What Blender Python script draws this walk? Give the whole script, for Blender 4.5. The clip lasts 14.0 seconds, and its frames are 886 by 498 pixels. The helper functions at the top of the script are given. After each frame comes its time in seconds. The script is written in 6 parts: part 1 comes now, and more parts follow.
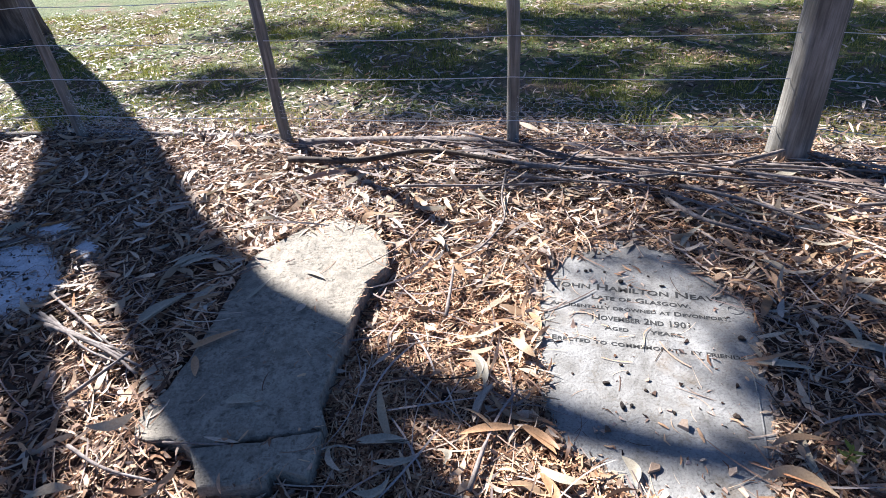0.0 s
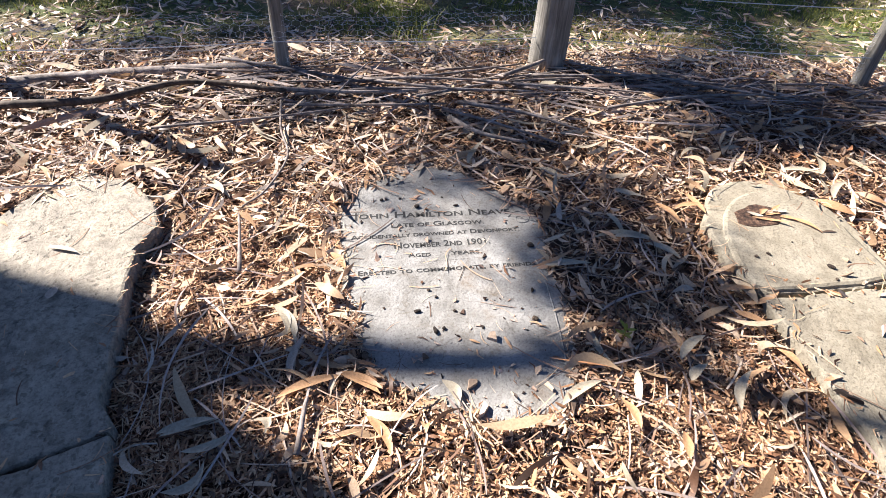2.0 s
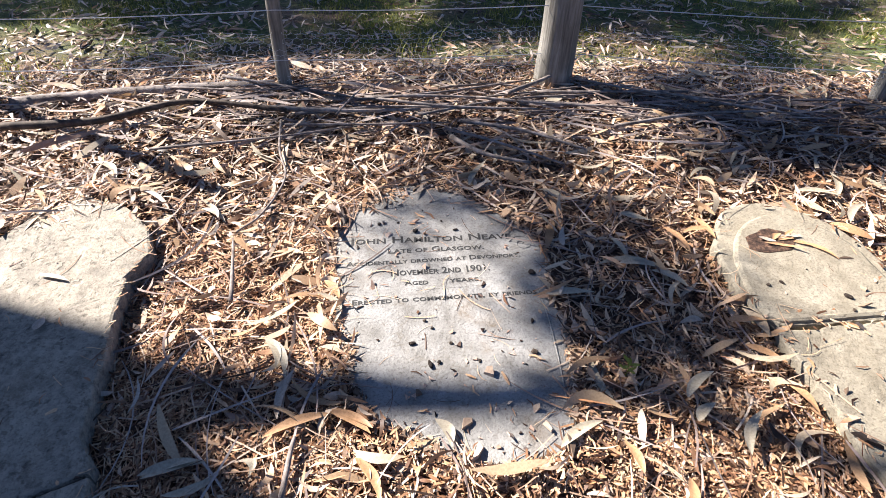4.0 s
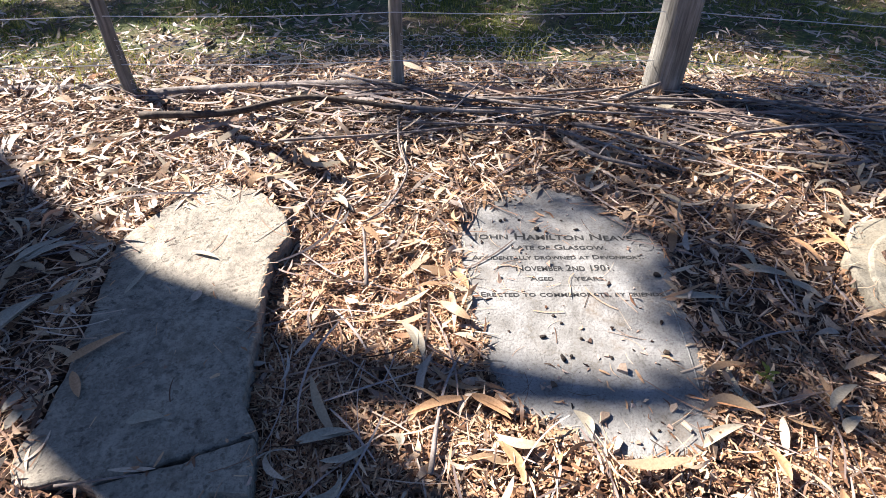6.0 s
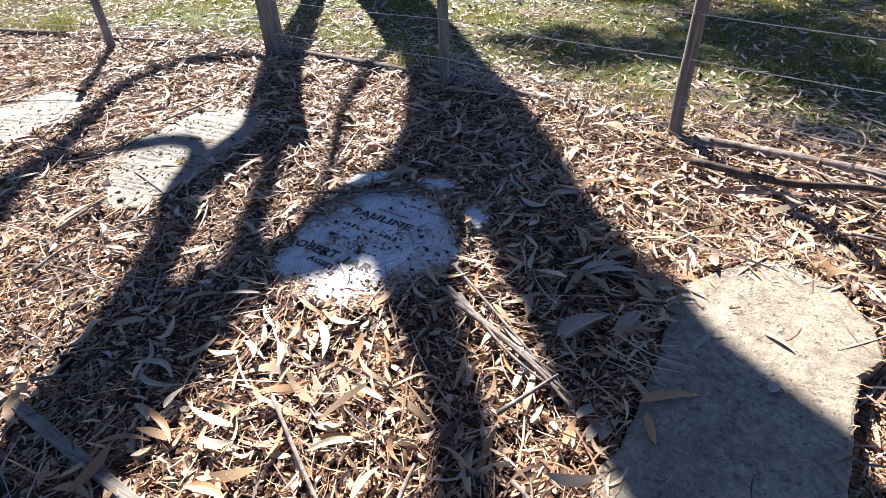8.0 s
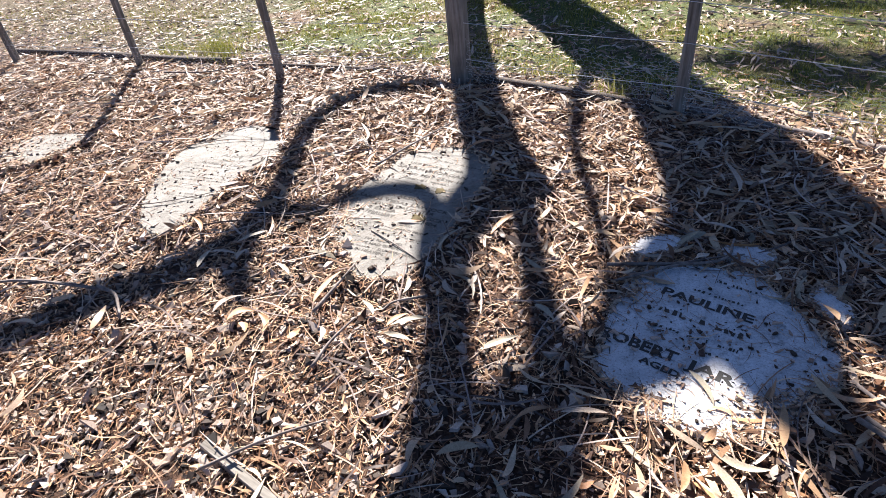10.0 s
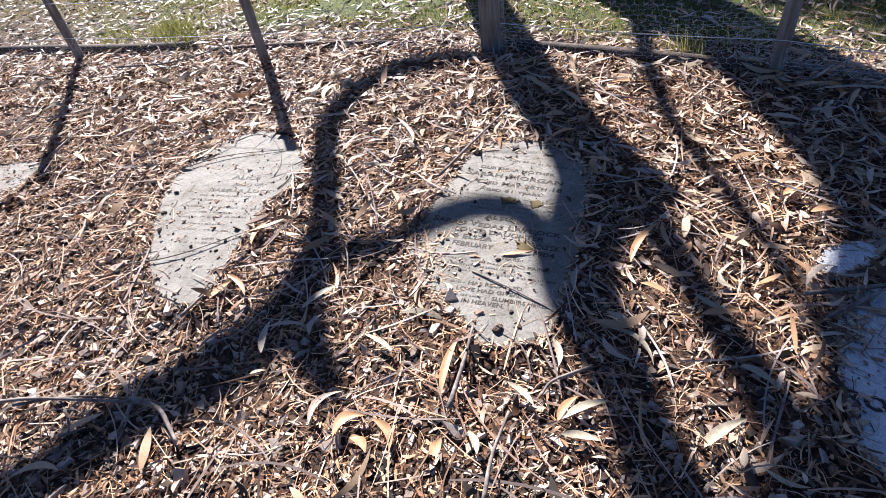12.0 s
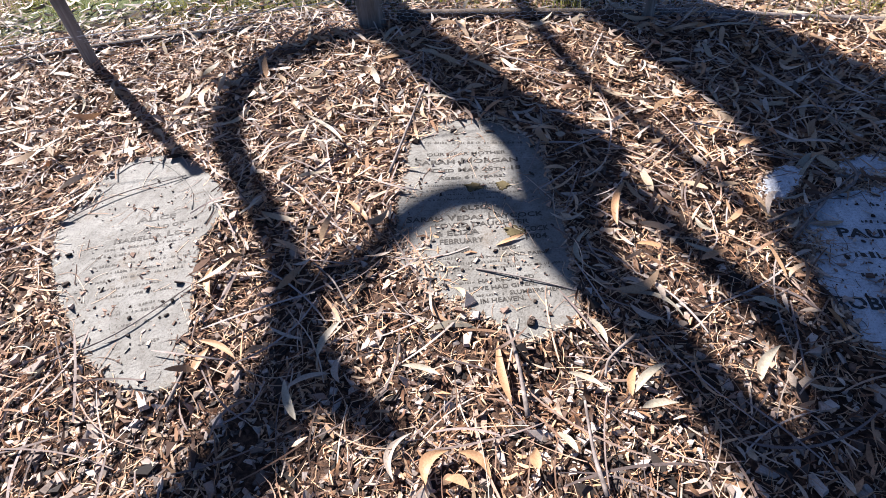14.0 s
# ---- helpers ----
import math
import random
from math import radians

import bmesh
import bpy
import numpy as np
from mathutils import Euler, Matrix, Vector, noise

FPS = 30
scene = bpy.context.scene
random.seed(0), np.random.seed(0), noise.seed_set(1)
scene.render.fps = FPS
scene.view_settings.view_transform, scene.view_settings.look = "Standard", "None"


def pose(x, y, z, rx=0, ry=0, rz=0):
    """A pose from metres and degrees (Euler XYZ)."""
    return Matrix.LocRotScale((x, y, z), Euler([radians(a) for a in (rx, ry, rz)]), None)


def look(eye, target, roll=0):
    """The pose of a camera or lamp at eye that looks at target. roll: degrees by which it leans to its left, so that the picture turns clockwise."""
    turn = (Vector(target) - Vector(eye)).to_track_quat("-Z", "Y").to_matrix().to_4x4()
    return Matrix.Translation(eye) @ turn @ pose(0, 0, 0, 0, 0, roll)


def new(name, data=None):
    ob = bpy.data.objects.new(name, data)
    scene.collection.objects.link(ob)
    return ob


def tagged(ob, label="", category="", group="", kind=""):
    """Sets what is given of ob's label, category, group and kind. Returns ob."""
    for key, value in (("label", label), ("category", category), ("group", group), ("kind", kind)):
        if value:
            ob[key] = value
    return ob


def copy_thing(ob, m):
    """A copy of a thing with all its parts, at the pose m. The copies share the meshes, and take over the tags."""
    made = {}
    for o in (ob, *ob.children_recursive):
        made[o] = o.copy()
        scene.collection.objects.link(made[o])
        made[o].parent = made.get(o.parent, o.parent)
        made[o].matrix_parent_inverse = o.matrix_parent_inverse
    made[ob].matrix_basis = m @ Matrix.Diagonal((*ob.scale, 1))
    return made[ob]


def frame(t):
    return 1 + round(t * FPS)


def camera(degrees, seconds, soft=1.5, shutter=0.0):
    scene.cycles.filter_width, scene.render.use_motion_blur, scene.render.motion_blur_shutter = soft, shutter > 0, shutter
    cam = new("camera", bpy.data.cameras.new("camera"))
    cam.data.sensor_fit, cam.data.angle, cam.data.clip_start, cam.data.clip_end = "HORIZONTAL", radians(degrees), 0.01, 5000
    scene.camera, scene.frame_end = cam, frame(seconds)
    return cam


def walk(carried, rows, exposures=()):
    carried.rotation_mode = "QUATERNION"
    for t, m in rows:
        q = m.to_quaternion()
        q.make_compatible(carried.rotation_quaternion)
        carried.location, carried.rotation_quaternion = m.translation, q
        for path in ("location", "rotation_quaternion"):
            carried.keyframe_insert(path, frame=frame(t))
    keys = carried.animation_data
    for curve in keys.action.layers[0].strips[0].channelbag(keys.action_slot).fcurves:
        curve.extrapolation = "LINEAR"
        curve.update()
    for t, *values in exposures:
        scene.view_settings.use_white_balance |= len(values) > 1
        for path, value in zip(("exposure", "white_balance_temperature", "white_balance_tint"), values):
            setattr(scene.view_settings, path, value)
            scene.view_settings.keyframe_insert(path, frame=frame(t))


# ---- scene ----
import collections

cam = camera(75.4, 14.0, soft=0.6)
PATH = [
    (0, (0.289, 0.256, 1.381), (0.12, 1.903, 0.258), -5.2),
    (0.5, (0.293, 0.31, 1.353), (0.582, 1.854, 0.114), -1.0),
    (1, (0.202, 0.287, 1.349), (0.688, 1.748, 0.072), 1.0),
    (1.5, (0.195, 0.305, 1.345), (0.698, 1.712, 0.017), 1.4),
    (2, (0.294, 0.368, 1.355), (0.794, 1.757, 0.006), 2.5),
    (2.5, (0.364, 0.392, 1.374), (0.855, 1.784, 0.024), 2.4),
    (3, (0.378, 0.407, 1.375), (0.854, 1.821, 0.043), 1.7),
    (5.5, (0.3, 0.464, 1.351), (0.686, 1.9, 0.014), 0.3),
    (6, (0.108, 0.439, 1.369), (0.398, 1.916, 0.052), -0.2),
    (6.5, (-0.062, 0.398, 1.377), (0.029, 1.933, 0.098), 0.2),
    (7, (-0.218, 0.357, 1.368), (-0.458, 1.9, 0.119), -0.1),
    (7.5, (-0.411, 0.372, 1.368), (-1.038, 1.822, 0.142), -1.6),
    (8, (-0.707, 0.485, 1.39), (-1.486, 1.885, 0.194), -3.1),
    (8.5, (-0.941, 0.519, 1.393), (-1.738, 1.906, 0.191), -3.4),
    (9, (-1.278, 0.448, 1.455), (-2.09, 1.812, 0.238), -5.3),
    (9.2, (-1.392, 0.423, 1.471), (-2.239, 1.771, 0.262), -5.2),
    (11.3, (-2.38, 0.661, 1.446), (-3.422, 1.888, 0.26), -9.8),
    (11.5, (-2.457, 0.687, 1.465), (-3.4, 1.939, 0.222), -11.8),
    (12, (-2.675, 0.745, 1.454), (-3.443, 2.018, 0.116), -10.0),
    (12.5, (-2.917, 0.876, 1.459), (-3.566, 2.111, 0.027), -11.1),
    (13, (-3.028, 0.905, 1.468), (-3.456, 2.158, -0.03), -11.2),
    (13.5, (-3.165, 0.846, 1.524), (-3.383, 2.11, -0.01), -9.5),
    (14, (-3.308, 0.783, 1.558), (-3.463, 2.094, 0.055), -5.5),
]
walk(cam, [(t, look(eye, target, roll)) for t, eye, target, roll in PATH], exposures=[(0.0, 2.14, 5450, 9), (0.8, 2.14, 5850, 10), (6.0, 2.2, 5850, 10), (9.0, 2.24, 6000, 10), (11.5, 1.89, 5600, 12), (14.0, 1.89, 5600, 12)])

# ---- world, sun, exposure ----
SUN_UP = 37.0
SUN_FLAT = Vector((-0.70, 0.714)).normalized()      # towards the sun, on the ground
REACH = 1 / math.tan(radians(SUN_UP))
world = bpy.data.worlds.new("world")
scene.world = world
world.use_nodes = True
wn = world.node_tree
sky = wn.nodes.new("ShaderNodeTexSky")
sky.sky_type, sky.sun_disc = "NISHITA", False
sky.sun_elevation, sky.ozone_density, sky.dust_density = radians(SUN_UP), 4.0, 0.3
sky.air_density = 0.34
sky.sun_rotation = math.atan2(SUN_FLAT.x, SUN_FLAT.y)
wn.links.new(sky.outputs[0], wn.nodes["Background"].inputs[0])
wn.nodes["Background"].inputs[1].default_value = 0.05
lamp = bpy.data.lights.new("sun", "SUN")
lamp.energy, lamp.angle, lamp.color = 5.0, radians(0.55), (1.0, 0.888, 0.765)
sun = new("sun", lamp)
sun.matrix_world = look((SUN_FLAT.x * REACH * 30, SUN_FLAT.y * REACH * 30, 30), (0, 0, 0))

rng = np.random.default_rng(11)
rnd = random.Random(5)


# ---- materials ----
def mat(name, rough=0.8):
    m = bpy.data.materials.new(name)
    m.use_nodes = True
    nt = m.node_tree
    b = nt.nodes["Principled BSDF"]
    b.inputs["Roughness"].default_value = rough
    b.inputs["Specular IOR Level"].default_value = 0.3
    return m, nt, b


def noise_node(nt, scale, detail=6, rough=0.6, coord="Object", stretch=None):
    tc = nt.nodes.new("ShaderNodeTexCoord")
    n = nt.nodes.new("ShaderNodeTexNoise")
    n.inputs["Scale"].default_value = scale
    n.inputs["Detail"].default_value = detail
    n.inputs["Roughness"].default_value = rough
    if stretch:
        mp = nt.nodes.new("ShaderNodeMapping")
        mp.inputs["Scale"].default_value = stretch
        nt.links.new(tc.outputs[coord], mp.inputs[0])
        nt.links.new(mp.outputs[0], n.inputs["Vector"])
    else:
        nt.links.new(tc.outputs[coord], n.inputs["Vector"])
    return n.outputs["Fac"]


def ramp(nt, fac, stops):
    r = nt.nodes.new("ShaderNodeValToRGB")
    els = r.color_ramp.elements
    while len(els) < len(stops):
        els.new(0.5)
    for e, (p, c) in zip(els, stops):
        e.position, e.color = p, (*c, 1)
    nt.links.new(fac, r.inputs[0])
    return r.outputs[0]


def mix(nt, fac, a, b, kind="MIX"):
    m = nt.nodes.new("ShaderNodeMix")
    m.data_type, m.blend_type = "RGBA", kind
    for sock, v in ((m.inputs[0], fac), (m.inputs[6], a), (m.inputs[7], b)):
        if isinstance(v, (int, float)):
            sock.default_value = v
        elif isinstance(v, tuple):
            sock.default_value = (*v, 1)
        else:
            nt.links.new(v, sock)
    return m.outputs[2]


def bump(nt, b, height, strength, distance=0.01):
    n = nt.nodes.new("ShaderNodeBump")
    n.inputs["Strength"].default_value = strength
    n.inputs["Distance"].default_value = distance
    nt.links.new(height, n.inputs["Height"])
    nt.links.new(n.outputs[0], b.inputs["Normal"])


def soil_mat():
    m, nt, b = mat("leafy_soil", 0.95)
    soil = ramp(nt, noise_node(nt, 45, 8, 0.7), [(0.3, (0.012, 0.007, 0.005)), (0.5, (0.075, 0.042, 0.027)), (0.7, (0.25, 0.145, 0.09))])
    turf = ramp(nt, noise_node(nt, 30, 8, 0.7), [(0.3, (0.03, 0.042, 0.012)), (0.55, (0.105, 0.125, 0.034)), (0.75, (0.26, 0.23, 0.1))])
    bare = ramp(nt, noise_node(nt, 1.3, 4), [(0.5, (0, 0, 0)), (0.66, (1, 1, 1))])
    turf = mix(nt, bare, turf, ramp(nt, noise_node(nt, 60, 6), [(0.3, (0.06, 0.04, 0.025)), (0.7, (0.27, 0.18, 0.11))]))
    at = nt.nodes.new("ShaderNodeAttribute")
    at.attribute_name = "turf"
    nt.links.new(mix(nt, at.outputs["Fac"], soil, turf), b.inputs["Base Color"])
    bump(nt, b, noise_node(nt, 70, 8, 0.75), 1.0, 0.02)
    return m


def stone_mat(name, dark, mid, pale, stain=(0.12, 0.09, 0.05), stained=0.35, pit=0.5, grain=0.2, holes=0.0):
    m, nt, b = mat(name, 0.75)
    base = ramp(nt, noise_node(nt, 9, 8, 0.65), [(0.32, dark), (0.5, mid), (0.66, pale)])
    specks = ramp(nt, noise_node(nt, 130, 4, 0.7), [(0.32, (0.45, 0.43, 0.4)), (0.5, (1, 1, 1))])
    base = mix(nt, 0.8, base, specks, "MULTIPLY")
    patch = ramp(nt, noise_node(nt, 34, 9, 0.75), [(0.4, (0.3, 0.295, 0.29)), (0.56, (1, 1, 1))])
    base = mix(nt, grain, base, patch, "MULTIPLY")
    blot = ramp(nt, noise_node(nt, 3.3, 9, 0.72), [(0.56, (0, 0, 0)), (0.7, (1, 1, 1))])
    base = mix(nt, mix(nt, 1.0, blot, (stained,) * 3, "MULTIPLY"), base, stain)
    dirt = ramp(nt, noise_node(nt, 26, 8, 0.7), [(0.58, (0, 0, 0)), (0.68, (1, 1, 1))])
    base = mix(nt, mix(nt, 1.0, dirt, (0.5,) * 3, "MULTIPLY"), base, (0.1, 0.075, 0.05))
    wander = ramp(nt, noise_node(nt, 11, 3, 0.5), [(0.485, (0, 0, 0)), (0.5, (1, 1, 1)), (0.515, (0, 0, 0))])
    broken = ramp(nt, noise_node(nt, 6, 2, 0.5, "Generated"), [(0.5, (0, 0, 0)), (0.6, (1, 1, 1))])
    base = mix(nt, mix(nt, 1.0, mix(nt, 1.0, wander, broken, "MULTIPLY"), (0.55,) * 3, "MULTIPLY"), base, (0.12, 0.1, 0.075))
    fine, broad = noise_node(nt, 110, 8, 0.7), noise_node(nt, 22, 6, 0.6)
    high = mix(nt, 0.6, fine, broad)
    if holes:
        sunk = ramp(nt, noise_node(nt, 42, 3, 0.55), [(0.33, (0, 0, 0)), (0.4, (1, 1, 1))])
        base = mix(nt, holes, base, mix(nt, sunk, (0.3, 0.28, 0.25), (1, 1, 1)), "MULTIPLY")
        high = mix(nt, holes, high, sunk, "MULTIPLY")
    nt.links.new(base, b.inputs["Base Color"])
    bump(nt, b, high, pit, 0.02)
    return m


def leaf_mat(name, stops, rough=0.55, through_light=0.12):
    m, nt, b = mat(name, rough)
    geo = nt.nodes.new("ShaderNodeNewGeometry")
    c = ramp(nt, geo.outputs["Random Per Island"], stops)
    v = ramp(nt, noise_node(nt, 160, 4, 0.7), [(0.3, (0.55, 0.5, 0.45)), (0.6, (1, 1, 1))])
    c = mix(nt, 0.7, c, v, "MULTIPLY")
    nt.links.new(c, b.inputs["Base Color"])
    if through_light:
        tr = nt.nodes.new("ShaderNodeBsdfTranslucent")
        nt.links.new(c, tr.inputs[0])
        mx = nt.nodes.new("ShaderNodeMixShader")
        mx.inputs[0].default_value = through_light
        out = nt.nodes["Material Output"]
        nt.links.new(b.outputs[0], mx.inputs[1])
        nt.links.new(tr.outputs[0], mx.inputs[2])
        nt.links.new(mx.outputs[0], out.inputs[0])
    return m


def wood_mat(name, dark, mid, pale, along=(1, 1, 0.06), scale=60):
    m, nt, b = mat(name, 0.85)
    g = noise_node(nt, scale, 7, 0.65, stretch=along)
    c = ramp(nt, g, [(0.3, dark), (0.5, mid), (0.7, pale)])
    big = ramp(nt, noise_node(nt, 5, 5), [(0.35, (0.6, 0.58, 0.55)), (0.6, (1, 1, 1))])
    nt.links.new(mix(nt, 0.8, c, big, "MULTIPLY"), b.inputs["Base Color"])
    bump(nt, b, g, 0.7, 0.006)
    return m


SOIL = soil_mat()
MARBLE = stone_mat("weathered_marble", (0.165, 0.152, 0.133), (0.248, 0.236, 0.216), (0.3, 0.288, 0.268), stain=(0.17, 0.115, 0.065), stained=0.55)
# White marble, its colour lifted and blued further for a stone lying in shade.
MARBLE_WHITE_SHADE_LIFT = stone_mat("white_marble_shade_lift", (0.42, 0.422, 0.43), (0.58, 0.586, 0.598), (0.68, 0.687, 0.7), stained=0.3)
MARBLE_WORN = stone_mat("grey_marble", (0.14, 0.127, 0.107), (0.208, 0.194, 0.168), (0.25, 0.236, 0.208), stain=(0.15, 0.105, 0.062), stained=0.6)
SLATE = stone_mat("grey_stone", (0.18, 0.156, 0.122), (0.288, 0.25, 0.192), (0.365, 0.316, 0.24), stain=(0.12, 0.09, 0.058), stained=0.7, pit=0.5, grain=0.5, holes=0.6)
SAND = stone_mat("pale_sandstone", (0.19, 0.162, 0.115), (0.262, 0.227, 0.165), (0.305, 0.27, 0.203), stained=0.4)
LETTER = mat("lead_letter", 0.7)[0]
LETTER.node_tree.nodes["Principled BSDF"].inputs["Base Color"].default_value = (0.035, 0.033, 0.03, 1)
LETTER_PALE = mat("worn_letter", 0.8)[0]
LETTER_PALE.node_tree.nodes["Principled BSDF"].inputs["Base Color"].default_value = (0.055, 0.047, 0.038, 1)
LETTER_FAINT = mat("faint_letter", 0.8)[0]
LETTER_FAINT.node_tree.nodes["Principled BSDF"].inputs["Base Color"].default_value = (0.085, 0.074, 0.061, 1)
LEAF_DRY = leaf_mat("dry_gum_leaf", [(0.0, (0.03, 0.016, 0.01)), (0.22, (0.14, 0.072, 0.04)), (0.42, (0.48, 0.29, 0.16)), (0.7, (0.68, 0.5, 0.33)), (0.86, (0.54, 0.44, 0.33)), (1.0, (0.56, 0.27, 0.12))])
LEAF_GREY = leaf_mat("grey_gum_leaf", [(0.0, (0.05, 0.032, 0.022)), (0.3, (0.24, 0.17, 0.12)), (0.62, (0.58, 0.48, 0.38)), (0.88, (0.5, 0.42, 0.34)), (1.0, (0.42, 0.23, 0.12))])
LEAF_CRUMB = leaf_mat("leaf_crumb", [(0.0, (0.05, 0.026, 0.014)), (0.25, (0.2, 0.1, 0.052)), (0.55, (0.48, 0.27, 0.14)), (0.85, (0.62, 0.42, 0.25)), (1.0, (0.6, 0.46, 0.32))])
LEAF_BIG = leaf_mat("pale_gum_leaf", [(0.0, (0.42, 0.35, 0.24)), (0.5, (0.4, 0.35, 0.26)), (1.0, (0.46, 0.31, 0.18))])
LEAF_PALE = leaf_mat("buff_gum_leaf", [(0.0, (0.3, 0.18, 0.095)), (0.3, (0.42, 0.29, 0.17)), (0.7, (0.44, 0.36, 0.25)), (0.9, (0.34, 0.3, 0.22)), (1.0, (0.44, 0.23, 0.1))])
LEAF_ORANGE = leaf_mat("orange_gum_leaf", [(0.0, (0.4, 0.2, 0.1)), (1.0, (0.54, 0.35, 0.18))])
LEAF_LIVE = leaf_mat("live_gum_leaf", [(0.0, (0.04, 0.06, 0.025)), (1.0, (0.1, 0.12, 0.06))], 0.45)
GRASS = leaf_mat("grass_blade", [(0.0, (0.09, 0.11, 0.015)), (0.5, (0.24, 0.25, 0.04)), (0.85, (0.38, 0.36, 0.09)), (1.0, (0.5, 0.42, 0.22))], 0.6, 0.3)
CHIP_GREY = leaf_mat("grey_bark_chip", [(0.0, (0.012, 0.01, 0.009)), (0.3, (0.08, 0.062, 0.05)), (0.58, (0.36, 0.285, 0.23)), (1.0, (0.56, 0.48, 0.41))], 0.9, 0.0)
CRUMB = leaf_mat("soil_crumb", [(0.0, (0.1, 0.07, 0.048)), (0.22, (0.26, 0.178, 0.12)), (0.6, (0.44, 0.325, 0.23)), (1.0, (0.54, 0.43, 0.33))], 0.95, 0.0)
CHIP = leaf_mat("bark_chip", [(0.0, (0.014, 0.01, 0.008)), (0.28, (0.1, 0.06, 0.042)), (0.56, (0.4, 0.262, 0.188)), (1.0, (0.58, 0.45, 0.36))], 0.9, 0.0)
TWIG = leaf_mat("dry_twig", [(0.0, (0.05, 0.03, 0.02)), (0.35, (0.24, 0.142, 0.092)), (0.66, (0.48, 0.33, 0.225)), (1.0, (0.56, 0.46, 0.36))], 0.85, 0.0)
NEEDLE = leaf_mat("dry_needle", [(0.0, (0.15, 0.068, 0.035)), (0.4, (0.46, 0.25, 0.135)), (0.75, (0.64, 0.43, 0.255)), (1.0, (0.66, 0.5, 0.33))], 0.8, 0.0)
STRIP = leaf_mat("shed_bark", [(0.0, (0.09, 0.065, 0.055)), (0.4, (0.26, 0.2, 0.175)), (0.8, (0.4, 0.34, 0.3)), (1.0, (0.36, 0.22, 0.14))], 0.8, 0.0)
POST = wood_mat("weathered_post", (0.09, 0.081, 0.066), (0.19, 0.175, 0.148), (0.31, 0.29, 0.252))
BARK = wood_mat("gum_bark", (0.025, 0.02, 0.016), (0.09, 0.068, 0.052), (0.2, 0.16, 0.125), (1, 1, 0.15), 18)
STICK = wood_mat("fallen_branch", (0.07, 0.055, 0.047), (0.2, 0.165, 0.145), (0.36, 0.31, 0.275), (1, 1, 1), 25)
DARK_LOG = wood_mat("dark_log", (0.02, 0.015, 0.012), (0.07, 0.05, 0.036), (0.15, 0.115, 0.088), (1, 1, 1), 30)
EDGING = wood_mat("grey_timber", (0.1, 0.09, 0.075), (0.22, 0.2, 0.17), (0.36, 0.33, 0.285), (0.05, 1, 1), 70)
NUT, _nt, _b = mat("gumnut", 0.85)
_oi = _nt.nodes.new("ShaderNodeObjectInfo")
_nt.links.new(ramp(_nt, _oi.outputs["Random"], [(0.0, (0.03, 0.022, 0.017)), (0.6, (0.075, 0.052, 0.038)), (1.0, (0.14, 0.1, 0.07))]), _b.inputs["Base Color"])
bump(_nt, _b, noise_node(_nt, 3, 5), 0.8, 0.1)
WIRE, _, wb = mat("galvanised_wire", 0.4)
wb.inputs["Base Color"].default_value, wb.inputs["Metallic"].default_value = (0.62, 0.62, 0.6, 1), 0.6
MOSS = leaf_mat("moss", [(0.0, (0.06, 0.05, 0.022)), (1.0, (0.13, 0.1, 0.045))], 0.95, 0.0)


# ---- building helpers ----
def part(name, bm, material, parent=None, label="", smooth=False):
    me = bpy.data.meshes.new(name)
    bm.to_mesh(me)
    bm.free()
    return link(name, me, material, parent, label, smooth)


def link(name, me, material, parent=None, label="", smooth=False):
    me.materials.append(material)
    if smooth:
        me.polygons.foreach_set("use_smooth", [True] * len(me.polygons))
    ob = new(name, me)
    if parent:
        ob.parent = parent
    if label:
        ob["label"] = label
    return ob


def arrays(name, verts, faces):
    me = bpy.data.meshes.new(name)
    me.from_pydata([tuple(v) for v in verts], [], [tuple(f) for f in faces])
    me.update()
    return me


# feet of tablets that the litter has crept over
BURIED = [(0.5, 1.1, 0.12), (-3.62, 1.95, 0.34), (-4.95, 1.76, 0.22), (-1.58, 1.74, 0.26), (-2.0, 1.58, 0.14), (-2.22, 2.2, 0.12), (-6.2, 1.64, 0.36), (0.7, 2.28, 0.12), (-4.95, 2.4, 0.14)]
# outlines and tops of the stones that lie level with the litter
SUNK, TABLETS = [], []
# the outline of the slab against which litter is heaped
HEAPED = []


def fence_y(x):
    return 3.40 - 0.21 * x - 0.034 * x * x


def lump(x, y):
    """Height of the ground."""
    k = 0.012 * noise.noise((x * 1.3, y * 1.3, 0)) + 0.007 * noise.noise((x * 6, y * 6, 3)) + 0.004 * noise.noise((x * 19, y * 19, 7)) - 0.012
    if HEAPED and -1.02 < x < 0.05 and 1.0 < y < 2.75:
        f = min(1, max(0, (-0.6 - x) / 0.12, (y - 2.2) / 0.16))
        if f > 0 and not inside(x, y, HEAPED[0]):
            w = max(0, 1 - edge_distance(x, y, HEAPED[0]) / 0.2)
            k += (0.05 + 0.012 * noise.noise((x * 9, y * 9, 14)) - k) * f * w * w * (3 - 2 * w)
    for x0, x1, y0, y1, s, top in SUNK:
        if x0 - 0.1 < x < x1 + 0.1 and y0 - 0.1 < y < y1 + 0.1:
            d = edge_distance(x, y, s)
            if inside(x, y, s):
                n = noise.noise((x * 11, y * 11, 21)) + 0.6 * noise.noise((x * 33, y * 33, 4))
                b = max(1 - math.hypot(x - bx, y - by) / br for bx, by, br in BURIED)
                return top - 0.022 + 0.022 * math.exp(-d / 0.012) * (0.8 + 0.6 * n) + 0.027 * max(b, 0) * (0.9 + 0.7 * n)
            w = max(0, 1 - d / 0.1)
            k += (top - 0.004 - k) * w * w * (3 - 2 * w)
    return k


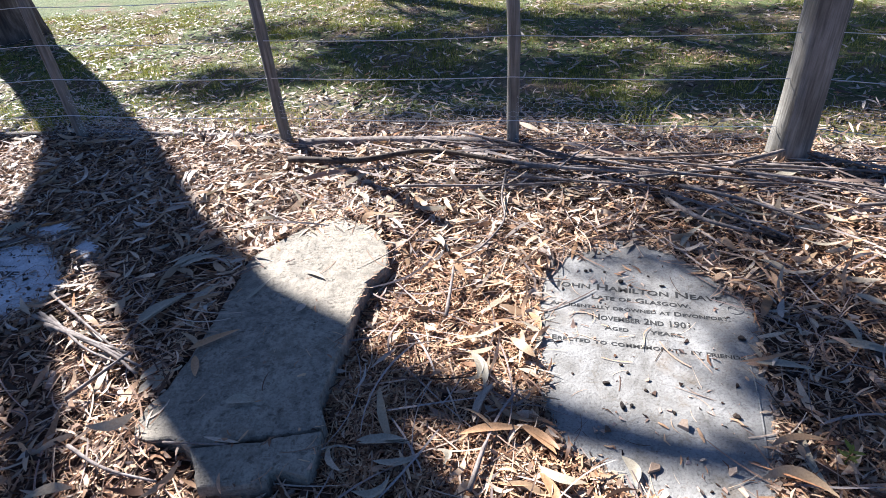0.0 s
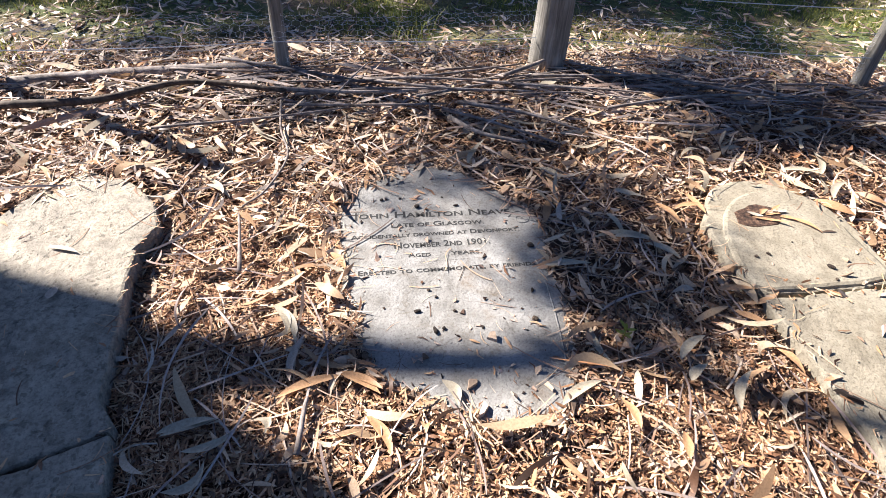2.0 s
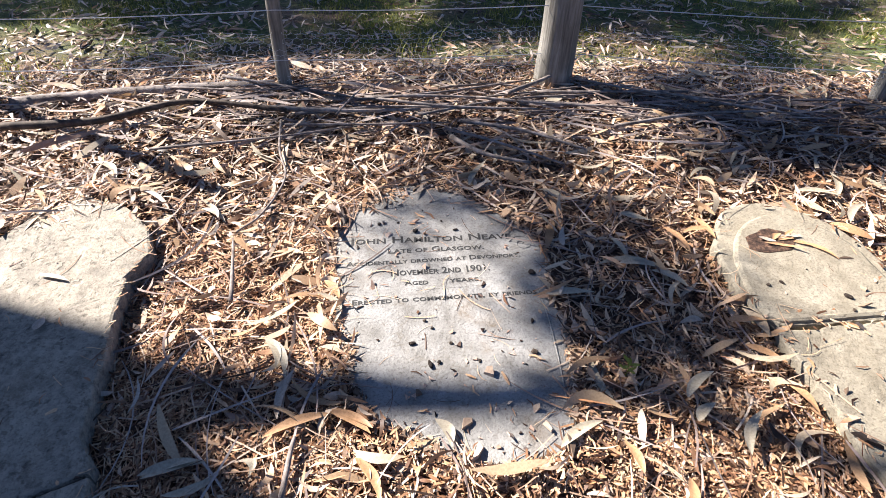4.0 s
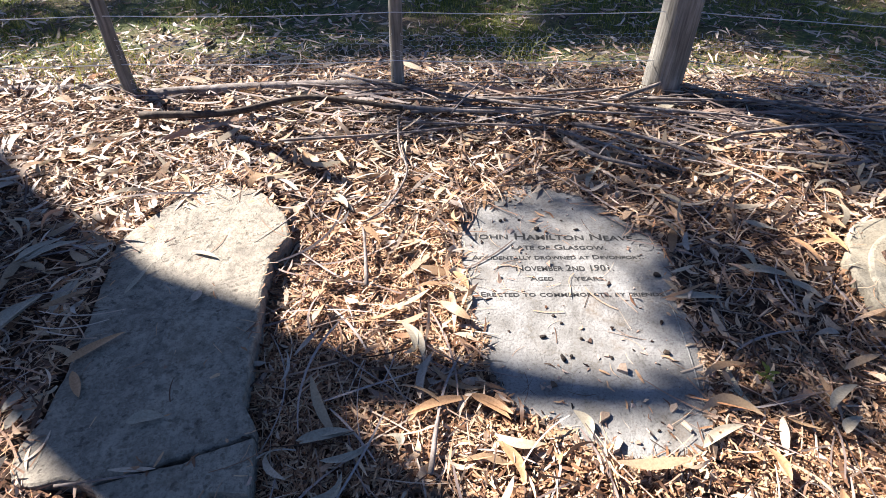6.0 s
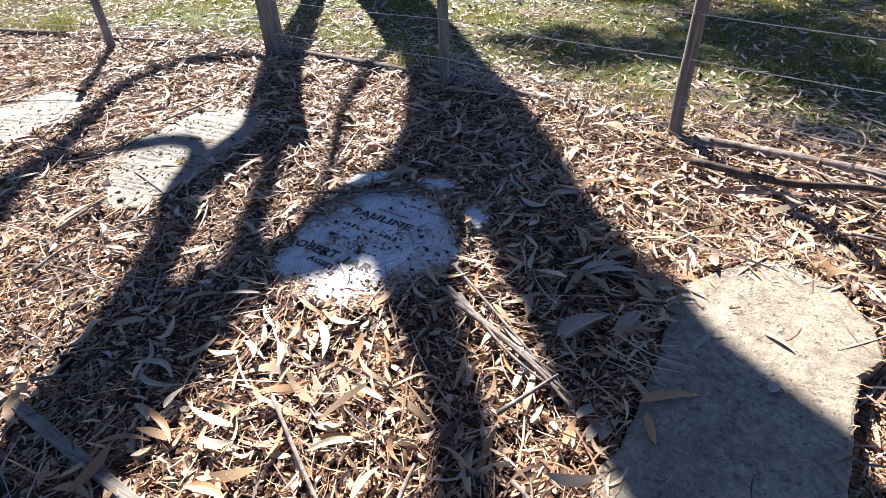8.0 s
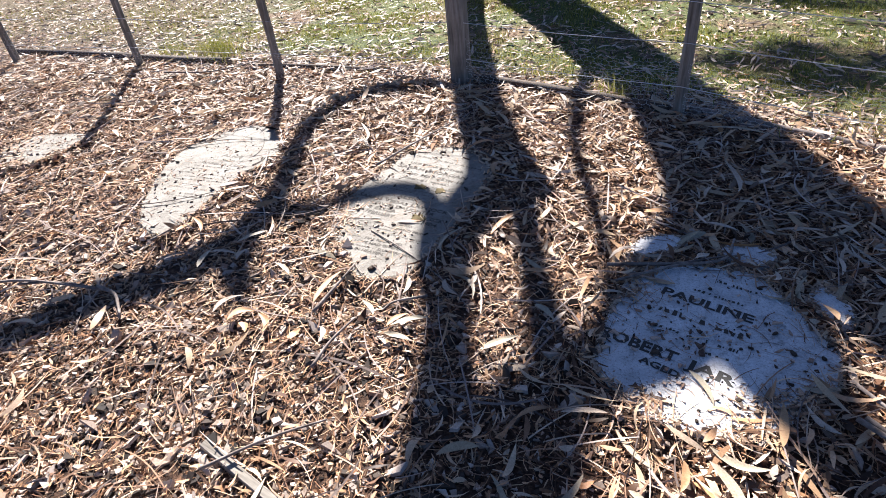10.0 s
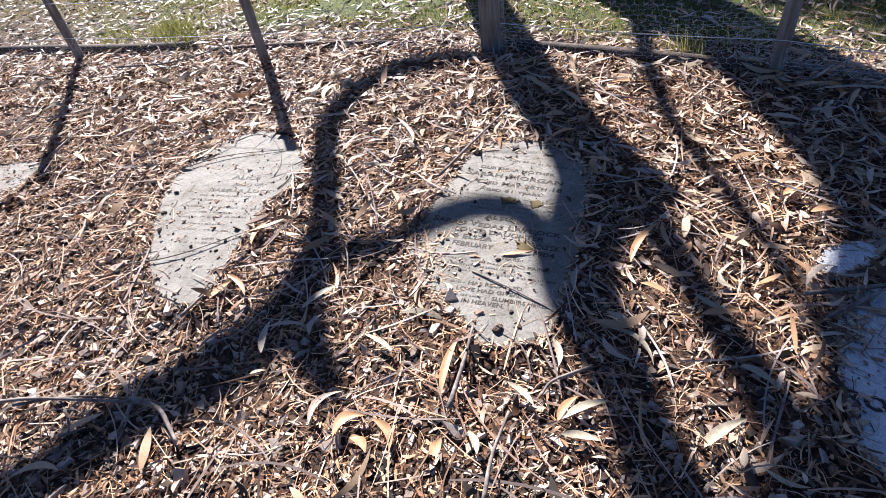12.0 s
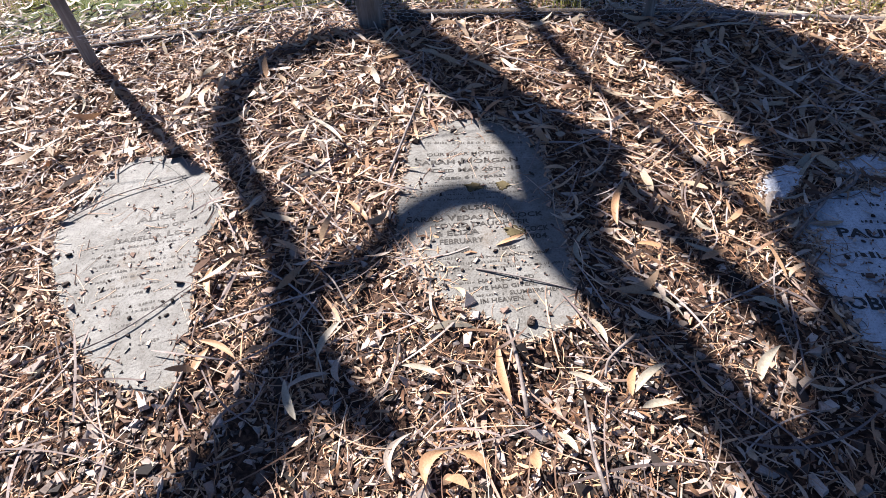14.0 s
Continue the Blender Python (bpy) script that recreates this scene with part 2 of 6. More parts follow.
def edge_distance(x, y, s):
    """Metres from x, y to the outline s."""
    best = 9.0
    for (ax, ay), (bx, by) in zip(s, s[1:] + s[:1]):
        dx, dy = bx - ax, by - ay
        t = max(0, min(1, ((x - ax) * dx + (y - ay) * dy) / (dx * dx + dy * dy + 1e-12)))
        best = min(best, math.hypot(x - ax - t * dx, y - ay - t * dy))
    return best


def spline(points, steps):
    """Catmull-Rom through points (tuples of any length)."""
    p = [np.array(q, float) for q in points]
    p = [2 * p[0] - p[1]] + p + [2 * p[-1] - p[-2]]
    out = []
    for i in range(1, len(p) - 2):
        for s in range(steps):
            t = s / steps
            a, b, c, d = p[i - 1:i + 3]
            out.append(0.5 * (2 * b + (c - a) * t + (2 * a - 5 * b + 4 * c - d) * t * t + (3 * b - a - 3 * c + d) * t ** 3))
    out.append(p[-2])
    return out


def tube_bm(points, sides=10, steps=5, rough=0.0, seed=0, bm=None):
    """A limb through (x, y, z, radius)."""
    bm = bm or bmesh.new()
    path = spline(points, steps)
    rings = []
    side = Vector((0.31, 0.77, 0.55)).normalized()
    for i, q in enumerate(path):
        a, b = path[max(i - 1, 0)][:3], path[min(i + 1, len(path) - 1)][:3]
        d = Vector(b - a).normalized()
        side = (side - d * side.dot(d)).normalized()
        up = d.cross(side)
        c = Vector(q[:3])
        ring = []
        for k in range(sides):
            w = 2 * math.pi * k / sides
            r = max(q[3], 0.0005)
            r *= 1 + rough * (noise.noise((math.cos(w) * 1.5 + seed, math.sin(w) * 1.5, i * 0.35)) * 1.2)
            ring.append(bm.verts.new(c + (side * math.cos(w) + up * math.sin(w)) * r))
        rings.append(ring)
    for r0, r1 in zip(rings, rings[1:]):
        for k in range(sides):
            bm.faces.new((r0[k], r0[(k + 1) % sides], r1[(k + 1) % sides], r1[k]))
    bm.faces.new(rings[0][::-1])
    bm.faces.new(rings[-1])
    return bm


def inside(x, y, poly):
    hit, j = False, len(poly) - 1
    for i in range(len(poly)):
        (xi, yi), (xj, yj) = poly[i], poly[j]
        if (yi > y) != (yj > y) and x < (xj - xi) * (y - yi) / (yj - yi) + xi:
            hit = not hit
        j = i
    return hit


# ---- ground ----
def axis(lo, hi, step, far):
    mid = list(np.arange(lo, hi + step / 2, step))
    out, s = [], step
    x = hi
    while x < far:
        s *= 1.35
        x += s
        out.append(x)
    left, s = [], step
    x = lo
    while x > -far:
        s *= 1.35
        x -= s
        left.append(x)
    return left[::-1] + mid + out


def build_ground():
    xs, ys = axis(-7, 3.5, 0.031, 900), axis(0.3, 4.6, 0.031, 900)
    verts, turf = [], []
    for y in ys:
        for x in xs:
            near = -10 < x < 7 and -3 < y < 10
            verts.append((x, y, lump(x, y) if near else -0.012))
            edge = y - fence_y(min(max(x, -8), 5)) - 0.25 - 0.35 * noise.noise((x * 0.9, y * 0.9, 5))
            turf.append(min(max(edge / 0.5 + 0.3, 0), 1) * (1 - 0.75 * min(max((-6.2 - x) / 2.0, 0), 1) * min(max((7 - y) / 2, 0), 1)))
    n = len(xs)
    faces = [(j * n + i, j * n + i + 1, (j + 1) * n + i + 1, (j + 1) * n + i) for j in range(len(ys) - 1) for i in range(n - 1)]
    me = arrays("ground", verts, faces)
    at = me.attributes.new("turf", "FLOAT", "POINT")
    at.data.foreach_set("value", turf)
    ob = link("ground", me, SOIL, smooth=True)
    tagged(ob, "dark leafy soil running into thin green lawn", "ground", kind="structure")



# ---- gravestones lying flat ----
def slab_bm(outline, top, under=-0.06, chip=0.006, edge=0.008, seed=0):
    """A flat stone with a chipped, rounded rim."""
    pts = []
    m = len(outline)
    for i in range(m):
        a, b = Vector(outline[i]), Vector(outline[(i + 1) % m])
        n = max(1, int((b - a).length / 0.018))
        pts += [a.lerp(b, k / n) for k in range(n)]
    c = sum(pts, Vector((0, 0))) / len(pts)
    ring = []
    for p in pts:
        d = (p - c).normalized()
        k = chip * 2.2 * noise.noise((p.x * 14 + seed, p.y * 14, 1)) + chip * noise.noise((p.x * 50, p.y * 50, seed))
        ring.append(p + d * k)
    bm = bmesh.new()

    def loop(shrink, z, jag=0.0):
        out = []
        for p in ring:
            d = (p - c).normalized()
            q = p - d * (shrink + jag * abs(noise.noise((p.x * 30, p.y * 30, z * 9 + seed))))
            out.append(bm.verts.new((q.x, q.y, z)))
        return out
    loops = [loop(-0.004, under), loop(0, top - edge * 1.3, 0.004), loop(edge * 0.35, top - edge * 0.35, 0.006), loop(edge * 1.2, top, 0.008)]
    for a, b in zip(loops, loops[1:]):
        for i in range(len(a)):
            j = (i + 1) % len(a)
            bm.faces.new((a[i], a[j], b[j], b[i]))
    bm.faces.new(loops[-1])
    bmesh.ops.triangulate(bm, faces=[f for f in bm.faces if len(f.verts) > 4])
    bmesh.ops.recalc_face_normals(bm, faces=bm.faces)
    return bm


def empty(name, x, y, z=0.0):
    ob = new(name)
    ob.location = (x, y, z)
    ob.empty_display_size = 0.1
    return ob


STONES = []


def rounded_off(outline, ease=0.28):
    """The same outline with its corners eased."""
    n = len(outline)
    out = []
    for i in range(n):
        a, b, c = (Vector(outline[(i + k) % n]) for k in (-1, 0, 1))
        out += [tuple(b.lerp(a, ease)), tuple(b * (1 - ease / 2) + (a + c) * ease / 4), tuple(b.lerp(c, ease))]
    return out


def stone_piece(name, outline, top, material, parent, label="", ease=0.28, **kw):
    if parent is not grey_slab and name not in ("dirt", "body"):
        outline = rounded_off(outline, ease)
    STONES.append(outline)
    if name == "slab":
        HEAPED.append(outline)
    if top < 0.03 and name == "tablet":
        xs, ys = [q[0] for q in outline], [q[1] for q in outline]
        TABLETS.append(outline)
        SUNK.append((min(xs), max(xs), min(ys), max(ys), outline, top))
    bm = slab_bm(outline, top, **kw)
    bmesh.ops.translate(bm, verts=bm.verts, vec=-Vector(parent.location))
    return part(name, bm, material, parent, label)


grey_slab = tagged(empty("gravestone", -0.48, 1.8), "thick grey stone slab with chipped edges and a cracked foot", "gravestone", "fallen gravestones")
stone_piece("slab", [(-.725, 2.19), (-.64, 2.3), (-.53, 2.43), (-.385, 2.5), (-.23, 2.39), (-.142, 2.24), (-.124, 2.09), (-.19, 1.99), (-.2, 1.89), (-.226, 1.64), (-.248, 1.412), (-.234, 1.377), (-.216, 1.34), (-.213, 1.302), (-.4, 1.27), (-.59, 1.243), (-.66, 1.262), (-.73, 1.262), (-.775, 1.283), (-.795, 1.325), (-.79, 1.38), (-.757, 1.45), (-.737, 1.63), (-.729, 1.94)], 0.058, SLATE, grey_slab, edge=0.009, chip=0.0035)
stone_piece("fragment", [(-.214, 1.298), (-.216, 1.22), (-.22, 1.147), (-.312, 1.172), (-.326, 1.16), (-.322, 1.125), (-.515, 1.115), (-.585, 1.239), (-.4, 1.266)], 0.057, SLATE, grey_slab, edge=0.009, chip=0.0035)

arched = tagged(empty("gravestone", 0.8, 1.7), "white marble gravestone with an arched head and lead lettering", "gravestone", "fallen gravestones")
stone_piece("tablet", [(.48, 2.04), (.56, 2.17), (.68, 2.28), (.78, 2.3), (.88, 2.27), (1.04, 2.15), (1.16, 1.91), (1.2, 1.8), (1.17, 1.7), (1.1, 1.55), (1.11, 1.46), (1.05, 1.29), (.97, 1.08), (.95, 1.03), (.76, 1.03), (.57, 1.13), (.43, 1.33), (.43, 1.59), (.45, 1.88)], 0.016, MARBLE, arched)

rounded = tagged(empty("gravestone", 1.9, 1.2), "pale sandstone gravestone with round head, broken in two", "gravestone", "fallen gravestones")
stone_piece("head", [(1.69, 1.23), (1.70, 1.4), (1.74, 1.54), (1.81, 1.68), (1.92, 1.77), (2.03, 1.8), (2.14, 1.76), (2.22, 1.69), (2.29, 1.54), (2.29, 1.4), (2.22, 1.2), (2.2, 1.14)], 0.034, SAND, rounded)
stone_piece("panel", [(1.70, 1.235), (1.715, 1.38), (1.77, 1.52), (1.85, 1.62), (1.95, 1.69), (2.05, 1.71), (2.15, 1.67), (2.22, 1.57), (2.245, 1.45), (2.22, 1.3), (2.195, 1.15)], 0.045, SAND, rounded, under=0.0, edge=0.012, chip=0.002)
stone_piece("dirt", [(1.965 + 0.1 * math.cos(k) * (1 + 0.25 * noise.noise((k, 3, 0))), 1.56 + 0.062 * math.sin(k) * (1 + 0.25 * noise.noise((k, 9, 0)))) for k in np.arange(0, 6.2, 0.3)], 0.0475, SOIL, rounded, "dark soil filling a round hollow", under=0.03, edge=0.003)
stone_piece("body", [(1.697, 1.217), (2.21, 1.127), (2.13, .62), (2.06, .2), (1.52, .25), (1.61, .69)], 0.04, SAND, rounded)

broken = tagged(empty("gravestone", -1.9, 2.0), "white marble gravestone broken into pieces and half buried", "gravestone", "fallen gravestones")
stone_piece("tablet", [(-2.2, 1.73), (-2.23, 1.93), (-2.24, 2.13), (-2.24, 2.26), (-2.17, 2.33), (-2.08, 2.38), (-1.96, 2.425), (-1.85, 2.435), (-1.76, 2.39), (-1.68, 2.3), (-1.52, 2.12), (-1.52, 1.99), (-1.6, 1.81), (-1.72, 1.65), (-1.96, 1.59)], 0.016, MARBLE_WHITE_SHADE_LIFT, broken, ease=0.12)
stone_piece("fragment", [(-2.29, 2.34), (-2.27, 2.48), (-2.15, 2.55), (-2.09, 2.52), (-2.14, 2.43), (-2.22, 2.36)], 0.022, MARBLE_WHITE_SHADE_LIFT, broken, ease=0.06, edge=0.004)
stone_piece("fragment", [(-1.98, 2.51), (-1.95, 2.58), (-1.84, 2.6), (-1.76, 2.57), (-1.79, 2.5), (-1.89, 2.46)], 0.022, MARBLE_WHITE_SHADE_LIFT, broken, ease=0.06, edge=0.004)
stone_piece("fragment", [(-1.65, 2.36), (-1.63, 2.45), (-1.52, 2.37), (-1.505, 2.28), (-1.58, 2.27)], 0.022, MARBLE_WHITE_SHADE_LIFT, broken, ease=0.06, edge=0.004)

shaped = tagged(empty("gravestone", -3.33, 2.3), "worn white marble gravestone with shaped head and mossy lettering", "gravestone", "fallen gravestones")
stone_piece("tablet", [(-3.66, 2.69), (-3.6, 2.81), (-3.5, 2.88), (-3.4, 2.91), (-3.2, 2.84), (-3.07, 2.71), (-3.06, 2.53), (-3.02, 2.21), (-3.01, 1.97), (-3.0, 1.84), (-3.13, 1.75), (-3.23, 1.73), (-3.3, 1.81), (-3.45, 1.86), (-3.65, 2.09), (-3.66, 2.4)], 0.018, MARBLE_WORN, shaped)

lettered = tagged(empty("gravestone", -4.65, 2.2), "worn white marble gravestone with rounded shoulders and faint lettering", "gravestone", "fallen gravestones")
stone_piece("tablet", [(-4.91, 2.04), (-4.97, 2.17), (-4.99, 2.28), (-4.98, 2.46), (-4.92, 2.58), (-4.83, 2.67), (-4.71, 2.69), (-4.59, 2.65), (-4.48, 2.57), (-4.43, 2.51), (-4.39, 2.48), (-4.35, 2.4), (-4.34, 2.3), (-4.36, 2.22), (-4.38, 2.19), (-4.36, 2.09), (-4.33, 1.95), (-4.29, 1.8), (-4.26, 1.66), (-4.25, 1.57), (-4.38, 1.54), (-4.53, 1.61), (-4.66, 1.73), (-4.8, 1.89)], 0.022, MARBLE_WORN, lettered, chip=0.003)

distant = tagged(empty("gravestone", -6.1, 1.8), "pale worn gravestone half covered by leaf litter", "gravestone", "fallen gravestones")
stone_piece("tablet", [(-5.85, 2.14), (-6.06, 2.1), (-6.3, 1.95), (-6.35, 1.7), (-6.1, 1.5), (-5.8, 1.7), (-5.78, 1.95)], 0.018, MARBLE_WORN, distant)

build_ground()


# ---- fence ----
POSTS = [(-6.96, 3.25, 0.032, 1.3), (-5.44, 3.5, 0.034, 1.0), (-3.94, 3.83, 0.075, 1.25), (-2.45, 3.77, 0.034, 1.15), (-0.95, 3.52, 0.034, 1.15), (0.43, 3.29, 0.034, 1.15), (1.8, 3.02, 0.095, 1.35), (3.32, 2.37, 0.04, 1.15), (4.8, 1.6, 0.04, 1.15), (-8.5, 2.9, 0.035, 1.15)]
POSTS.sort()
fence = tagged(empty("fence", -2, 3.6), "post and wire fence with wire netting along leaf litter", "fence")


def build_post(x, y, r, h, k):
    pts = [(x, y, -0.1, r * 1.06)]
    for i in range(1, 7):
        z = h * i / 6
        pts.append((x + 0.008 * noise.noise((k * 3.1, z * 2, 0)) * (1 + z), y + 0.008 * noise.noise((k * 1.7, z * 2, 5)), z, r * (1 - 0.06 * i / 6)))
    bm = tube_bm(pts, 14 if r > 0.06 else 10, 3, 0.07, k * 9.1)
    bmesh.ops.translate(bm, verts=bm.verts, vec=-Vector(fence.location))
    part("post", bm, POST, fence, "thick round weathered timber post" if r > 0.06 else "", smooth=True)


for k, (px, py, pr, ph) in enumerate(POSTS):
    build_post(px, py, pr, ph, k)
for z in (0.17, 0.41, 0.62, 0.84, 1.0):
    line = []
    for (ax, ay, ar, _), (bx, by, br, _) in zip(POSTS, POSTS[1:]):
        for k in range(4):
            s = k / 4
            line.append((ax + (bx - ax) * s, ay + (by - ay) * s - 0.03, z - 0.012 * math.sin(math.pi * s), 0.0021))
    bm = tube_bm(line, 5, 1)
    bmesh.ops.translate(bm, verts=bm.verts, vec=-Vector(fence.location))
    part("wire", bm, WIRE, fence)


# ---- trees: limbs follow the shade that they throw ----
BASE_U = -8.84


def lift(x, y, r, off=0.0):
    """A limb point whose shade falls at x, y; off: metres towards the sun's far side."""
    u = -(x * SUN_FLAT.x + y * SUN_FLAT.y)
    d = u - BASE_U - off
    return (x + SUN_FLAT.x * d, y + SUN_FLAT.y * d, d / REACH, r)


def shade_line(points, lean=0.0):
    out = []
    n = len(points) - 1
    for i, (x, y, r) in enumerate(points):
        out.append(lift(x, y, r, lean * (i / n) ** 1.5))
    return out


def up_line(points):
    out = []
    for u, p, r in points:
        x, y = -u * SUN_FLAT.x - p * SUN_FLAT.y * -1, -u * SUN_FLAT.y + p * -SUN_FLAT.x
        out.append((x, y, r))
    return out


big_tree = tagged(empty("gum_tree", -5.4, 7.1), "dark-barked gum tree with two stems beyond the fence", "tree")


def limb(name, points, rough=0.12, sides=12, seed=0, owner=None, bark=None):
    owner = owner or big_tree
    bm = tube_bm(points, sides, 5, rough, seed)
    bmesh.ops.translate(bm, verts=bm.verts, vec=-Vector(owner.location))
    return part(name, bm, bark or BARK, owner, smooth=True)


TRUNK = up_line([(-8.84, 1.12, .42), (-8.0, 1.1, .37), (-6.5, 1.07, .34), (-5, 1.0, .31), (-3.8, .92, .29), (-2.8, .79, .28), (-1.8, .72, .29), (-.9, .69, .28), (.3, .64, .24), (1.5, .6, .18), (3, .5, .1)])
t_pts = shade_line(TRUNK)
limb("trunk", [(t_pts[0][0], t_pts[0][1], -0.3, 0.5)] + t_pts, 0.1, 18, 2)
s_pts = shade_line([(-5.67, 6.82, .25), (-5.2, 6.05, .16), (-4.63, 5.14, .13), (-3.62, 3.5, .16), (-3.08, 2.72, .14), (-2.99, 2.2, .11), (-2.75, 1.75, .09), (-2.45, 1.2, .12), (-2.2, .7, .13), (-1.6, -.3, .08), (-1.2, -1.2, .04)], 0.5)
limb("stem", [(s_pts[0][0] + 0.1, s_pts[0][1] + 0.1, -0.2, 0.28)] + s_pts, 0.1, 14, 5)
limb("branch", shade_line([(-.6, 1.8, .16), (.05, 1.47, .11), (.4, 1.38, .085), (.75, 1.25, .06), (1.2, 1.15, .055), (1.66, .75, .05), (2.1, .4, .035)], 0.6), seed=8)
limb("branch", shade_line([(-3.45, 3.4, .1), (-2.98, 2.78, .08), (-2.6, 2.15, .065), (-2.32, 1.7, .08), (-2.15, 1.3, .1), (-2.02, .8, .1), (-1.9, .2, .03)], -0.4), seed=9)
limb("branch", shade_line([(-3.2, 4.3, .05), (-2.87, 3.27, .035), (-2.54, 2.67, .035), (-2.35, 2.31, .03), (-2.2, 1.9, .02)], 0.3), seed=10)
limb("branch", shade_line([(-2.62, 3.85, .14), (-2.18, 3.0, .14), (-1.87, 2.42, .21), (-1.63, 1.93, .17), (-1.31, 1.55, .1), (-1.12, 1.3, .1), (-.95, .9, .09), (-.8, .4, .05)], -0.5), seed=11)
limb("branch", shade_line([(-2.25, 3.05, .08), (-2.1, 2.6, .1), (-2.03, 2.12, .17), (-2.12, 1.8, .12), (-2.35, 1.4, .1), (-2.3, .9, .08)], 0.4), seed=12)
limb("branch", shade_line([(-3.65, 3.6, .07), (-3.95, 3.68, .07), (-4.25, 3.6, .068), (-4.5, 3.3, .068), (-4.48, 2.85, .068), (-4.25, 2.45, .068), (-4.04, 2.09, .075), (-3.93, 1.75, .095), (-3.98, 1.45, .1), (-4.15, 1.15, .085), (-4.3, .8, .075), (-4.6, .3, .04)], 0.5), seed=13, sides=9)
limb("branch", shade_line([(-4.0, 1.9, .05), (-3.67, 2.16, .055), (-3.46, 2.36, .055), (-3.29, 2.38, .055), (-3.15, 2.25, .055), (-3.0, 1.95, .04), (-2.8, 1.7, .035)], 0.2), seed=14, sides=9)
limb("branch", shade_line([(-3.88, 1.714, 0.09), (-3.77, 1.58, 0.085), (-3.654, 1.501, 0.07), (-3.545, 1.412, 0.045)], 0.1), seed=15, sides=8)


def drop_shade_tree():
    """A leafy gum beyond the lawn, out of the walk's sight, that dapples lawn and litter."""
    tree = tagged(empty("gum_tree", -4.3, 11.6), "leafy gum tree standing on the lawn", "tree")
    top = (-4.2, 11.4)
    limb("trunk", [(-4.3, 11.6, -0.2, 0.3), (-4.25, 11.55, 1.5, 0.22), (-4.2, 11.4, 3.5, 0.18), (-4.1, 11.3, 5.5, 0.12), (-4.0, 11.2, 7.5, 0.05)], 0.1, 12, 21, tree)
    # where shade lies on the ground: x, y, half sizes, leaves, height
    shades = [(1.8, 5.3, 2.7, 1.0, 9000, 6.2), (-0.6, 5.9, 1.0, 0.5, 1100, 6.0), (4.2, 4.6, 1.8, 0.9, 4600, 6.6), (1.2, 3.05, 0.9, 0.3, 480, 5.6), (2.3, 2.55, 1.2, 0.42, 850, 5.8), (3.4, 2.6, 0.9, 0.6, 700, 6.2), (3.5, 3.8, 1.3, 0.55, 4600, 6.2), (1.35, 2.15, 0.3, 0.3, 240, 5.3), (0.9, 2.0, 0.3, 0.25, 80, 5.2), (-1.7, 4.75, 0.75, 0.35, 1700, 5.4), (-0.7, 5.2, 0.7, 0.4, 1500, 5.6), (0.6, 3.8, 1.0, 0.2, 1500, 5.6), (0.5, 4.5, 1.0, 0.5, 3600, 5.7), (2.4, 4.0, 1.0, 0.4, 4200, 5.9), (0.4, 6.0, 1.6, 0.6, 2600, 6.4), (-1.5, 6.6, 1.6, 0.5, 1600, 6.2), (1.45, 1.5, 0.22, 0.35, 190, 5.2), (1.45, 1.8, 0.16, 0.34, 270, 5.2), (1.33, 1.52, 0.1, 0.16, 220, 5.1), (1.55, 1.4, 0.16, 0.22, 230, 5.1), (1.3, 1.3, 0.1, 0.1, 120, 5.0), (2.6, 2.12, 0.55, 0.2, 800, 5.8), (3.2, 2.0, 0.5, 0.3, 500, 5.9)]
    verts, faces = [], []
    r = random.Random(3)
    for x, y, a, b, count, h in shades:
        d = h * REACH
        cx, cy = x + SUN_FLAT.x * d, y + SUN_FLAT.y * d
        thick = 1.0 if count > 2000 else 0.35
        limb("branch", [(top[0], top[1], h * 0.62, 0.03 * thick), ((top[0] + cx) / 2, (top[1] + cy) / 2, h * 0.9, 0.016 * thick), (cx, cy, h, 0.008 * thick)], 0.1, 7, x * 7, tree)
        clumps = []
        for _ in range(max(5, count // 70)):
            w, q = r.uniform(0, 6.283), math.sqrt(r.random())
            clumps.append((x + a * q * math.cos(w), y + b * q * math.sin(w), h + r.uniform(-0.5, 0.5)))
        for _ in range(count):
            gx, gy, gh = r.choice(clumps)
            gx, gy, hh = gx + r.gauss(0, 0.15), gy + r.gauss(0, 0.11), gh + r.uniform(-0.25, 0.25)
            d = hh * REACH
            c = Vector((gx + SUN_FLAT.x * d, gy + SUN_FLAT.y * d, hh))
            along = Vector((r.gauss(0, 0.5), r.gauss(0, 0.5), -1)).normalized()
            across = along.cross(Vector((r.gauss(0, 1), r.gauss(0, 1), 0.1))).normalized()
            L, W = r.uniform(0.09, 0.16), r.uniform(0.012, 0.02)
            k = len(verts)
            verts += [c, c + along * L * 0.4 + across * W, c + along * L, c + along * L * 0.4 - across * W]
            faces.append((k, k + 1, k + 2, k + 3))
    ob = link("crown", arrays("crown", [v - Vector(tree.location) for v in verts], faces), LEAF_LIVE, tree)
    ob["kind"] = "stuff"


drop_shade_tree()


